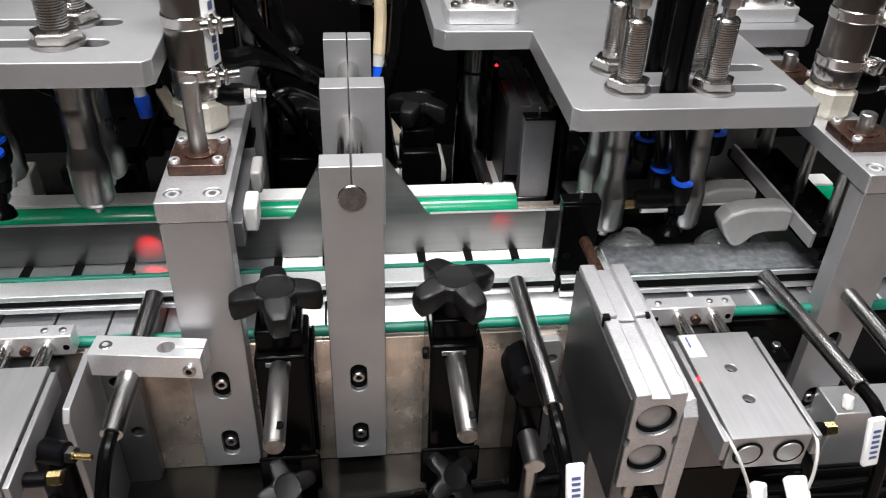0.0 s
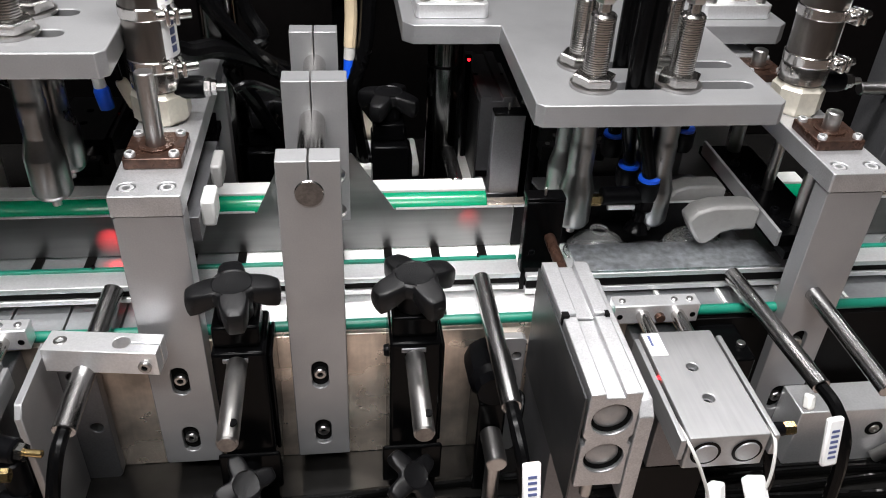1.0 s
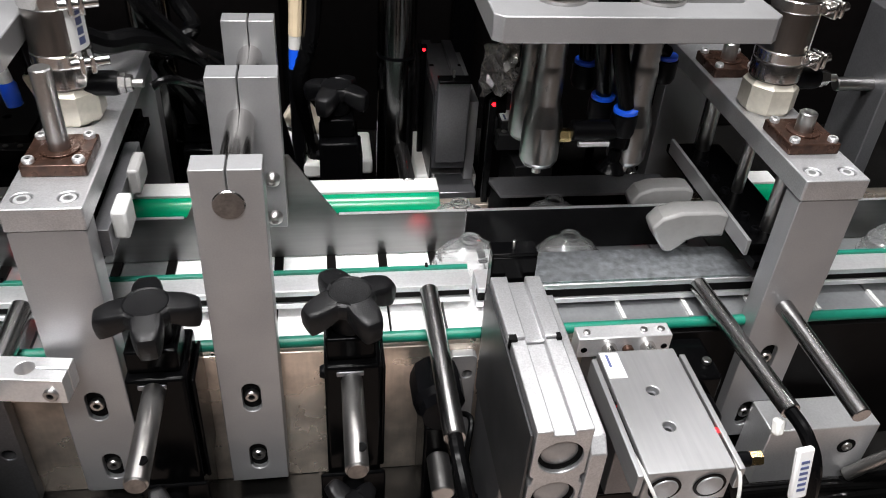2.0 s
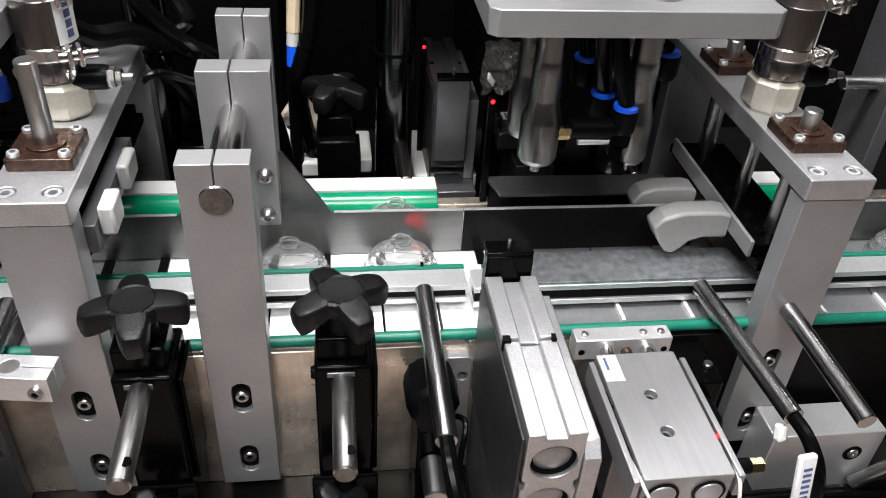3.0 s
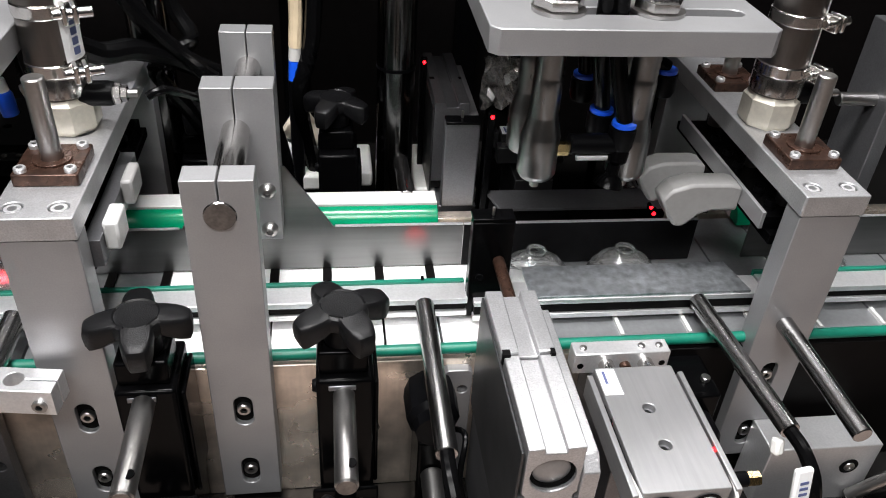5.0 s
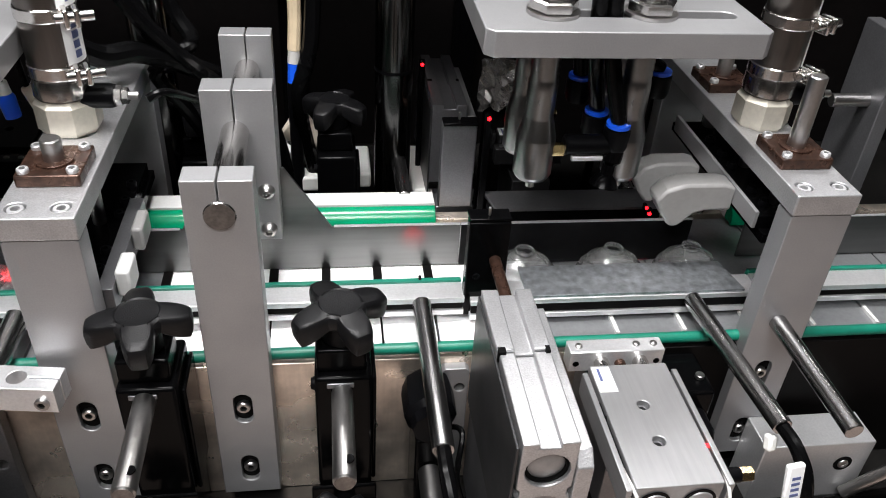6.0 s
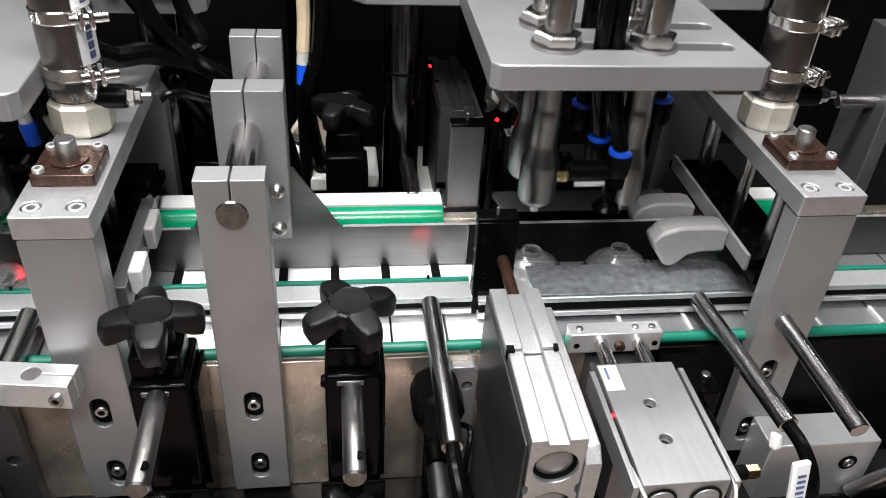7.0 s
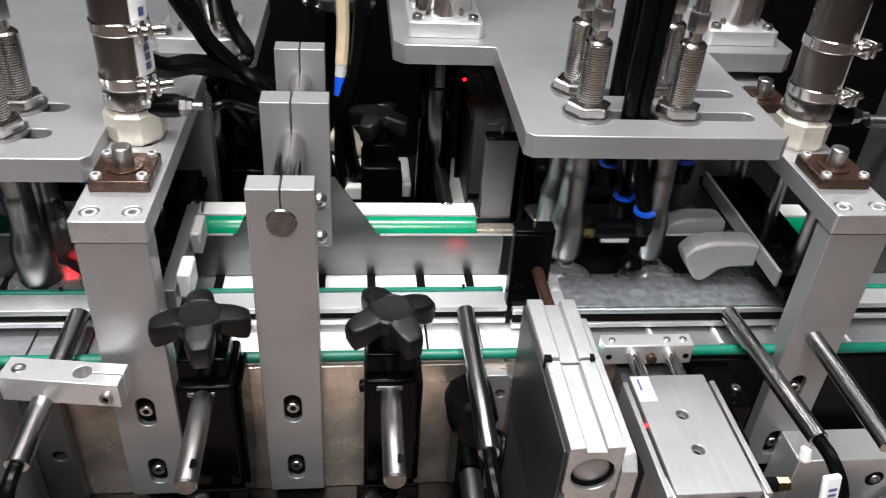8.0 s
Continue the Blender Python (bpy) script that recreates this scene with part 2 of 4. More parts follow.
# ---------------------------------------------------------------- hall and bed
solid("floor", box(B(), -4, 4, -4, 4, -0.05, 0), FLOOR, "grey painted workshop floor under the machine", "floor", "structure")
solid("ceiling", box(B(), -4, 4, -4, 4, 3.2, 3.25), WALL, "dark workshop ceiling", "ceiling", "structure")
for nm, b in (("wall_north", (-4, 4, 4, 4.1)), ("wall_south", (-4, 4, -4.1, -4)), ("wall_west", (-4.1, -4, -4, 4)), ("wall_east", (4, 4.1, -4, 4))):
    solid(nm, box(B(), *b, 0, 3.2), WALL, "dark wall of the workshop hall", "wall", "structure")

machine_bed = thing("machine_bed", "black oily machine bed carrying the conveyor", "machine bed", (0, 0, 0))
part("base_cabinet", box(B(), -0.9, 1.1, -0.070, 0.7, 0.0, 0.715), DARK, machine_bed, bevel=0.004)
part("top_plate", box(B(), -0.9, 1.1, -0.078, 0.7, 0.7152, 0.735), BED, machine_bed, bevel=0.002)
part("front_panel", box(B(), -0.9, 0.2960, 0.020, 0.030, 0.7352, 0.872), PANEL, machine_bed, "worn stainless side panel, brown reflections tinted into its colour", bevel=0.0008)
# right of x 0.2965 the side panel is near black
part("front_panel", box(B(), 0.2965, 1.1, 0.020, 0.030, 0.7352, 0.872), DARK, machine_bed, "near black stretch of the side panel", bevel=0.0008)
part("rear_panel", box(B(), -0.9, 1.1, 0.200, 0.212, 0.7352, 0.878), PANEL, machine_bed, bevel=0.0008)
part("green_strip", lathe(B(), (-0.9, 0.0245, 0.8785), (1.1, 0.0245, 0.8785), [(0, 0.0044), (1, 0.0044)], 12), GREEN_DULL, machine_bed, "green plastic wear strip")

# conveyor with its slats
conveyor = thing("slat_conveyor", "slat conveyor with shiny pale plates between green strips", "conveyor", (0, 0, 0))
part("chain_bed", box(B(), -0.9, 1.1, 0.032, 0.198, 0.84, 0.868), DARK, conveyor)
x = -0.62
while x < 0.95:
    pitch = 0.0425 if x < 0.19 else 0.0550
    bm = box(B(), x + 0.0010, x + pitch - 0.0010, 0.0325, 0.196, 0.8685, 0.8745)
    # the middle stretch has the lamp reflection put into its slat colour
    part("slat", bm, SLAT_LIT if -0.10 < x < 0.19 else SLAT_STEEL, conveyor)
    if x > 0.19:
        part("divider", box(B(), x - 0.0015, x + 0.0015, 0.034, 0.055, 0.8746, 0.8775), PALE, conveyor)
    elif x > -0.35:
        part("chain_peg", box(B(), x - 0.0036, x + 0.0036, 0.1130, 0.1308, 0.8746, 0.8766), DARK, conveyor)
    x += pitch


# side guides
def guide_rail(x0, x1, label):
    g = thing("guide_rail", label, "guide rail", (0, 0, 0), "conveyor guides")
    prof = [(0.056, 0.8995), (0.076, 0.8995), (0.076, 0.883), (0.056, 0.883), (0.056, 0.8875), (0.066, 0.8875), (0.066, 0.8945), (0.056, 0.8945)]
    part("bar", plate(B(), prof, [], "x", x0, x1), ALU_BRIGHT, g, bevel=0.0004)
    # added dark strip paints the shade inside the groove
    part("groove_strip", box(B(), x0 + 0.001, x1 - 0.001, 0.0585, 0.0658, 0.8876, 0.8944), DARK, g, "dark strip standing for shade in the groove")
    part("green_edge", box(B(), x0, x1, 0.0762, 0.0800, 0.886, 0.9015), GREEN_DULL, g, bevel=0.0005)
    return g


guide_rail(-0.9, 0.1655, "pale aluminium guide rail with a green plastic edge")
guide_rail(0.405, 1.1, "pale aluminium guide rail with a green plastic edge")
g = thing("guide_rail", "aluminium guide rail under a galvanised plate", "guide rail", (0, 0, 0), "conveyor guides")
prof = [(0.052, 0.8985), (0.076, 0.8985), (0.076, 0.880), (0.052, 0.880), (0.052, 0.8845), (0.064, 0.8845), (0.064, 0.894), (0.052, 0.894)]
part("bar", plate(B(), prof, [], "x", 0.170, 0.404), ALU_BRIGHT, g, bevel=0.0004)
# the groove's shade again as a dark strip
part("groove_strip", box(B(), 0.171, 0.403, 0.0545, 0.0638, 0.8846, 0.8939), DARK, g, "dark strip standing for shade in the groove")
part("cover_plate", plate(B(), [(0.214, 0.053), (0.392, 0.053), (0.385, 0.0915), (0.214, 0.0915)], [], "z", 0.8986, 0.9012), GALV, g, "spotted galvanised cover plate", bevel=0.0003)

# sheet wall between the lanes
sheet_wall = thing("sheet_wall", "thin stainless guide sheet with a raised middle", "guide sheet")
part("sheet", plate(B(), [(-0.9, 0.8760), (0.1720, 0.8760), (0.1720, 0.9165), (0.066, 0.9165), (0.030, 0.972), (-0.026, 0.972), (-0.052, 0.9165), (-0.9, 0.9165)], [], "y", 0.1315, 0.1335), SHEET, sheet_wall)
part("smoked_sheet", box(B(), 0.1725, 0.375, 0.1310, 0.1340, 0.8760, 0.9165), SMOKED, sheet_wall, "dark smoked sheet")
# thin strips of paler metal draw the bright line along the top
for x0, x1 in ((-0.9, -0.054), (0.0675, 0.1715), (0.1725, 0.375), (0.4250, 1.1)):
    part("sheet_edge", box(B(), x0, x1, 0.1310, 0.1338, 0.9166, 0.9174), ALU_BRIGHT, sheet_wall, "bright line along the top edge")
part("sheet", box(B(), 0.4250, 1.1, 0.1315, 0.1335, 0.8760, 0.9165), SHEET, sheet_wall)


def back_rail(x0, x1):
    g = thing("back_guide_rail", "white topped rear guide rail with a green face", "guide rail", (0, 0, 0), "conveyor guides")
    part("bar", box(B(), x0, x1, 0.1925, 0.2130, 0.8785, 0.9000), PALE, g, bevel=0.0006)
    part("green_face", plate(B(), [(0.1922, 0.8785)] + [(0.1922 - 0.0150 * math.sin(radians(a)), 0.8785 + 0.0195 * math.cos(radians(a))) for a in range(90, -1, -10)], [], "x", x0, x1), GREEN, g, bevel=0.0006)


back_rail(-0.9, 0.158)
back_rail(0.440, 0.485)


# ---------------------------------------------------------------- clamp posts in the middle
shaft_clamp = thing("shaft_clamp", "satin aluminium clamp posts holding a polished cross shaft", "bracket")
for i, (y0, y1, z0) in enumerate(((0.0, 0.0185, 0.7575), (0.108, 0.129, 0.922), (0.222, 0.240, 0.7352))):
    ztop = (1.0375, 1.0465, 1.0435)[i]
    hw = (0.0212, 0.0220, 0.0208)[i]
    slit = [(-0.0006, 1.0205), (0.0006, 1.0205), (0.0006, ztop), (hw + (0.0055 if i == 1 else 0), ztop), (hw + (0.0055 if i == 1 else 0), z0), (-hw, z0), (-hw, ztop), (-0.0006, ztop)]
    holes = [slot(0, 0.8485, 0.0132, 0.0285), slot(0, 0.7845, 0.0132, 0.0285)] if i == 0 else []
    post = part("clamp_post", plate(B(), slit, holes, "y", y0, y1), ALU, shaft_clamp, bevel=0.0007)
    if i == 0:
        for z in (0.8475, 0.7835):
            # shallow black filling paints the shade inside the slot
            part("slot_backing", plate(B(), slot(0, z + 0.001, 0.0130, 0.0283), [], "y", 0.0045, 0.0184), RECESS_SHADE, post)
            cap_screw(post, (0, 0.0044, z + 0.0010), (0, -1, 0), 0.0050, 0.0040, STEEL)
    if i == 1:
        for z in (0.9660, 0.9320):
            bm = lathe(B(), (0.0185, 0.1079, z), (0.0185, 0.1020, z), [(0, 0.0062), (0.4, 0.0060), (0.8, 0.0046), (1, 0.0030), (1, 0.0024), (0.5, 0.0024)], 18)
            part("screw", bm, STEEL, post)
shaft = part("shaft", chamfered(B(), (0, -0.0010, 1.0135), (0, 0.2600, 1.0135), 0.0100, 0.0008, 32), CHROME, shaft_clamp, "polished steel cross shaft")
# added dark disc dims the reflection on the shaft end
part("end_face", rod(B(), (0, -0.0011, 1.0135), (0, -0.0015, 1.0135), 0.0093, 32), DIMMED_END, shaft, "end face darkened against the floor's reflection")


# ---------------------------------------------------------------- press stations
def station(x, y, flanges, label):
    """A portal over the conveyor with an air cylinder and guided pressing jaws."""
    st = thing("press_station", label, "press", (x, y, 0), "press stations")
    holes = [slot(0, 0.8485, 0.0132, 0.0285), slot(0, 0.7845, 0.0132, 0.0285)]
    post = part("front_post", plate(B(), rect(-0.0225, 0.0225, 0.7575, 0.9985, 0.002), holes, "y", 0, 0.0190), ALU, st, bevel=0.0007)
    for z in (0.8475, 0.7835):
        # black filling in place of the dark depth of the slot
        part("slot_backing", plate(B(), slot(0, z + 0.001, 0.0130, 0.0283), [], "y", 0.0045, 0.0189), RECESS_SHADE, post)
        cap_screw(post, (0, 0.0044, z + 0.0010), (0, -1, 0), 0.0050, 0.0040, STEEL)
    part("rear_post", box(B(), -0.0225, 0.0225, 0.2430, 0.262, 0.7352, 0.9985), ALU, st, bevel=0.0007)
    holes = [circle(-0.0130, 0.0115, 0.0060), circle(0.0130, 0.0115, 0.0060), circle(0, 0.112, 0.012), *[circle(0, fy, 0.0075) for fy in flanges]]
    beam = part("beam", plate(B(), rect(-0.0235, 0.0235, -0.0012, 0.263, 0.001), holes, "z", 0.9988, 1.0145), ALU_CAST, st, "grainy silver cross beam", bevel=0.0007)
    for sx in (-0.0130, 0.0130):
        cap_screw(beam, (sx, 0.0115, 1.0050), (0, 0, 1), 0.0055, 0.0090, ALU_BRIGHT)
    for fy in flanges:
        fl = part("flange", plate(B(), rect(-0.0195, 0.0195, fy - 0.0205, fy + 0.0205, 0.001), [circle(0, fy, 0.0090)], "z", 1.0146, 1.0225), BRONZE, st, "brown oxidised flange bush", bevel=0.0008)
        part("bush", plate(B(), circle(0, fy, 0.0120, 24), [circle(0, fy, 0.0066, 24)], "z", 1.0226, 1.0240), BRONZE, fl, bevel=0.0003)
        for sx in (-0.0145, 0.0145):
            for sy in (-0.0155, 0.0155):
                cap_screw(fl, (sx, fy + sy, 1.0226), (0, 0, 1), 0.0037, 0.0032, ALU_BRIGHT)
    # air cylinder
    cy = part("air_cylinder", lathe(B(), (0, 0.112, 1.0400), (0, 0.112, 1.1900), [(0, 0.0184), (1, 0.0184)], 32), TUBE_STEEL, st, "polished steel air cylinder")
    part("base_nut", lathe(B(), (0, 0.112, 1.0147), (0, 0.112, 1.0400), [(0, 0.0195), (0.10, 0.0195), (0.11, 0.0216), (0.84, 0.0216), (0.92, 0.0195), (1, 0.0190)], 8, True, 0.5), NICKEL, cy, "cream nickel cylinder head")
    part("shoulder", lathe(B(), (0, 0.112, 1.0402), (0, 0.112, 1.0545), [(0, 0.0178), (0.1, 0.0194), (0.85, 0.0194), (1, 0.0186)], 32), CHROME, cy)
    for z in (1.0600, 1.0985):
        band = part("clamp_band", lathe(B(), (0, 0.112, z - 0.0045), (0, 0.112, z + 0.0045), [(0, 0.0190), (0.1, 0.0196), (0.9, 0.0196), (1, 0.0190)], 32), CHROME, cy)
        band.matrix_local = Matrix.Translation((0, 0.112, 0)) @ Matrix.Rotation(radians(22), 4, 'Z') @ Matrix.Translation((0, -0.112, 0))
        part("clamp_screw", chamfered(B(), (0.002, 0.0895, z), (0.026, 0.0895, z), 0.0034, 0.0005, 12), CHROME, band)
        part("clamp_ear", box(B(), 0.0070, 0.0105, 0.0835, 0.0970, z - 0.006, z + 0.006), CHROME, band, bevel=0.001)
        part("clamp_ear", box(B(), 0.0135, 0.0170, 0.0835, 0.0970, z - 0.006, z + 0.006), CHROME, band, bevel=0.001)
    el = part("elbow_fitting", lathe(B(), (0.012, 0.108, 1.0400), (0.0340, 0.108, 1.0400), [(0, 0.0086), (0.85, 0.0086), (1, 0.0078)], 20), BLACK, cy)
    part("hexagon", lathe(B(), (0.0340, 0.108, 1.0400), (0.0385, 0.108, 1.0400), [(0, 0.0070), (1, 0.0070)], 6), CHROME, el)
    part("hexagon", lathe(B(), (0.0390, 0.108, 1.0400), (0.0425, 0.108, 1.0400), [(0, 0.0058), (1, 0.0058)], 6), CHROME, el)
    part("needle", chamfered(B(), (0.0425, 0.108, 1.0400), (0.0500, 0.108, 1.0400), 0.0030, 0.0006, 12), STEEL, el)
    # label wrapped on the tube
    bm = B()
    ring = []
    for k in range(7):
        a = radians(-52 + 10 * k)
        ring.append([bm.verts.new((0.0187 * math.cos(a), 0.112 + 0.0187 * math.sin(a), z)) for z in (1.0655, 1.1300)])
    for a, b in zip(ring, ring[1:]):
        bm.faces.new((a[0], b[0], b[1], a[1]))
    part("label", bm, LABEL, cy, "white sticker with blue print")
    for k, (za, zb) in enumerate(((1.0690, 1.0740), (1.0755, 1.0805), (1.0820, 1.0870), (1.0885, 1.0915), (1.106, 1.112))):
        bm = B()
        vs = []
        for a in (-32, -26, -20, -14):
            a = radians(a)
            vs.append([bm.verts.new((0.01885 * math.cos(a), 0.112 + 0.01885 * math.sin(a), z)) for z in (za, zb)])
        for a, b in zip(vs, vs[1:]):
            bm.faces.new((a[0], b[0], b[1], a[1]))
        part("print_bar", bm, INK, cy)
    # what moves: guide rods, lower plate and jaws
    mv = part("pressing_unit", box(B(), -0.0200, 0.0200, 0.028, 0.215, 0.9560, 0.9640), BLACK_GLOSS, st, "dark lifting plate on guide rods", bevel=0.0005)
    for fy in flanges:
        part("guide_rod", chamfered(B(), (0, fy, 0.9641), (0, fy, 1.0770), 0.0064, 0.0008, 24), STEEL, mv, "polished steel guide rod")
    part("piston_rod", rod(B(), (0, 0.112, 0.9641), (0, 0.112, 1.0500), 0.0050, 16), STEEL, mv)
    return st, mv, cy


left_station, left_press, left_cylinder = station(-0.1060, 0, (0.055,), "aluminium press portal with air cylinder and bronze guide flange")
left_cylinder.matrix_local = pose(-0.006, 0.006, 0)
right_station, right_press, right_cylinder = station(0.4010, 0.010, (0.055, 0.185), "aluminium press portal with air cylinder and bronze guide flange")

# jaws
part("jaw_plate", plate(B(), [(0.034, 0.9660), (0.195, 0.9660), (0.195, 0.9800), (0.034, 0.9800)], [], "x", -0.0275, -0.0245), ALU, right_press, "thin aluminium jaw plate", bevel=0.0004)


def claw(y0, y1, x0, x1, z0, z1):
    """A hooked jaw that reaches from x1 back to its nose at x0."""
    w, h = x1 - x0, z1 - z0
    out = [(0.10, 0.30), (0.22, 0.02), (0.34, 0.0), (0.42, 0.10), (0.52, 0.28), (0.66, 0.36), (1.0, 0.36), (1.0, 0.93), (0.86, 1.0), (0.34, 1.0), (0.12, 0.88), (0.0, 0.62)]
    return plate(B(), [(x0 + u * w, z0 + v * h) for u, v in out], [], "y", y0, y1)


part("jaw_carrier", box(B(), -0.0244, 0.0200, 0.036, 0.193, 0.9641, 0.9750), BLACK_GLOSS, right_press, bevel=0.0006)
for y in (0.062, 0.082, 0.120, 0.140, 0.165):
    cap_screw(right_press, (-0.012, y - 0.01, 0.9751), (0, 0, 1), 0.0040, 0.0040, BLACK)
part("jaw", claw(0.068, 0.088, -0.0890, -0.0276, 0.946, 0.983), MILKY, right_press, "greyish silicone jaw", bevel=0.003)
part("jaw", claw(0.130, 0.150, -0.0830, -0.0276, 0.930, 0.967), MILKY, right_press, "greyish silicone jaw", bevel=0.003)
# dark aluminium on this jaw plate stands for shade under the beam
part("jaw_plate", plate(B(), [(0.020, 0.964), (0.135, 0.964), (0.135, 0.9840), (0.020, 0.9840)], [], "x", 0.0185, 0.0285), ALU_DARK, left_press, "thin aluminium jaw plate", bevel=0.0004)
part("jaw_carrier", box(B(), -0.0200, 0.0184, 0.030, 0.203, 0.9641, 0.9775), BLACK_GLOSS, left_press, bevel=0.0006)
for y in (0.050, 0.072, 0.120, 0.140, 0.165):
    cap_screw(left_press, (0.013, y, 0.9776), (0, 0, 1), 0.0040, 0.0040, BLACK)
part("jaw", box(B(), 0.0287, 0.0385, 0.028, 0.052, 0.971, 0.9920), PALE, left_press, "white nylon jaw", bevel=0.002)
part("jaw", box(B(), 0.0287, 0.0370, 0.082, 0.110, 0.971, 0.9900), MILKY, left_press, "white nylon jaw", bevel=0.002)


# ---------------------------------------------------------------- star knobs on their clamps
def star(bm, r, z0, z1, lobes=4):
    """A grip with blunt drooping lobes, arched hollows between them and a shallow round dish on top."""
    n = lobes * 20
    h = z1 - z0

    def ring(s, z, inset=0.0, round_off=0.0, arch=0.0):
        vs = []
        for k in range(n):
            a = 2 * math.pi * k / n
            c = min(1.0, max(0.0, (math.cos(lobes * a) + 0.85) / 1.65)) ** 1.15
            rad = (r * (0.52 + 0.48 * c) * s - inset) * (1 - round_off) + round_off * s * r
            droop = 0.20 * max(0.0, rad - 0.42 * r) * (1 - round_off)
            vs.append(bm.verts.new((rad * math.cos(a), rad * math.sin(a), z - droop + arch * h * (1 - c))))
        return vs
    loops = [ring(0.50, z0, 0, 0, 0.42), ring(0.80, z0, 0, 0, 0.40), ring(0.93, z0 + 0.06 * h, 0, 0, 0.36), ring(0.98, z0 + 0.30 * h, 0, 0, 0.25), ring(1.0, z0 + 0.66 * h, 0, 0, 0.10), ring(1.0, z0 + 0.84 * h, 0.0003), ring(1.0, z0 + 0.95 * h, 0.0012), ring(1.0, z1, 0.0030),
             ring(0.90, z1 + 0.0002, 0.0040), ring(0.43, z1 + 0.0006, 0, 1.0), ring(0.40, z1 - 0.0003, 0, 1.0), ring(0.15, z1 - 0.0009, 0, 1.0)]
    for a, b in zip(loops, loops[1:]):
        for k in range(n):
            bm.faces.new((a[k], a[(k + 1) % n], b[(k + 1) % n], b[k]))
    bm.faces.new(loops[0][::-1])
    bm.faces.new(loops[-1])
    return bm


def knob_clamp(x, y, z, turn):
    k = thing("knob_clamp", "black clamp with a four lobed star knob and steel pin", "clamp", (x, y, 0), "star knob clamps")
    knob = part("star_knob", star(B(), 0.0330, -0.0190, 0.0), KNOB, k, "black textured plastic star grip")
    knob.matrix_local = pose(0, 0, z, 0, 0, turn)
    part("hub", lathe(B(), (0, 0, -0.028), (0, 0, -0.0120), [(0, 0.0125), (0.6, 0.0125), (1, 0.0145)], 20), BLACK, knob)
    part("collar", box(B(), -0.0165, 0.0165, -0.014, 0.0180, z - 0.048, z - 0.0290), BLACK_GLOSS, k, bevel=0.002)
    part("body", box(B(), -0.0180, 0.0200, -0.020, 0.0195 - y, 0.7352, z - 0.0482), BLACK_GLOSS, k, bevel=0.0025)
    part("side_cheek", box(B(), 0.0201, 0.0235, -0.010, 0.0195 - y, 0.7900, z - 0.0600), BLACK_GLOSS, k, bevel=0.0015)
    part("cap_plate", box(B(), -0.0100, 0.0080, -0.0216, -0.0201, z - 0.0560, z - 0.0520), ALU_DARK, k, bevel=0.0006)
    part("clamp_screw", lathe(B(), (-0.0215, 0.004, z - 0.075), (-0.0181, 0.004, z - 0.075), [(0, 0.0040), (0.8, 0.0050), (1, 0.0050)], 16), BLACK, k)
    part("jaw", box(B(), -0.0235, 0.0235, -0.0240, -0.0202, 0.760, 0.800), BLACK_GLOSS, k, bevel=0.002)
    pin = part("pin", chamfered(B(), (0, -0.0202, 0.8930), (0, -0.0940, 0.8910), 0.0072, 0.0010, 24), STEEL, k, "cross drilled steel pin")
    # pin end dimmed by an added dark disc too
    part("end_face", rod(B(), (0, -0.0941, 0.8910), (0, -0.0946, 0.8910), 0.0062, 24), DIMMED_END, pin, "end face darkened against the floor's reflection")
    part("cross_hole", rod(B(), (0.0028, -0.082, 0.8985), (0.0030, -0.082, 0.8975), 0.0034, 14), BLACK_GLOSS, pin)
    low = part("lower_knob", star(B(), 0.0240, -0.0110, 0.0), KNOB, k)
    low.matrix_local = pose(0, -0.052, 0.800, 35, 0, turn + 20)
    part("lower_spindle", rod(B(), (0, -0.0242, 0.785), (0, -0.046, 0.791), 0.008, 16), BLACK_GLOSS, k)
    return k


knobs = [knob_clamp(-0.0560, -0.010, 0.9495, 8), knob_clamp(0.0705, -0.011, 0.9530, 28)]


# ---------------------------------------------------------------- rail holding rods with their hoses
def holding_rod(p0, p1, r, label, name="rail_rod"):
    t = thing(name, label, "rod", (0, 0, 0), "rail holding rods")
    part("shaft", chamfered(B(), p0, p1, r, 0.0006, 24), ROD_STEEL, t, bevel=0.0)
    return t


rod_a = holding_rod((0.1325, 0.0560, 0.8950), (0.1320, -0.0870, 0.8930), 0.0072, "worn steel rod holding the guide rail with a hose")
part("hose", tube(B(), [(0.1320, -0.0871, 0.893), (0.132, -0.105, 0.891), (0.135, -0.125, 0.870), (0.138, -0.135, 0.820), (0.139, -0.14, 0.735), (0.141, -0.15, 0.50), (0.145, -0.15, 0.22), (0.16, -0.12, 0.006)], 0.0048), RUBBER, rod_a)
rod_b = holding_rod((0.3480, 0.0520, 0.8940), (0.3595, -0.0830, 0.8920), 0.0068, "worn steel rod holding the guide rail with a hose")
part("hose", tube(B(), [(0.3595, -0.0831, 0.892), (0.362, -0.10, 0.889), (0.366, -0.115, 0.872), (0.368, -0.122, 0.83), (0.368, -0.126, 0.76), (0.366, -0.13, 0.50), (0.36, -0.13, 0.22), (0.34, -0.11, 0.006)], 0.0048), RUBBER, rod_b)
holding_rod((0.3970, 0.0098, 0.9040), (0.4040, -0.0930, 0.8950), 0.0066, "steel rod screwed into the press portal")
rod_c = holding_rod((-0.1580, 0.0560, 0.8960), (-0.1680, -0.0690, 0.8740), 0.0080, "worn steel rod in a clamp block with a hose")
part("hose", tube(B(), [(-0.1680, -0.0691, 0.874), (-0.1695, -0.085, 0.868), (-0.174, -0.10, 0.84), (-0.18, -0.112, 0.79), (-0.185, -0.12, 0.735), (-0.185, -0.13, 0.50), (-0.185, -0.13, 0.22), (-0.18, -0.11, 0.006)], 0.0048), RUBBER, rod_c)

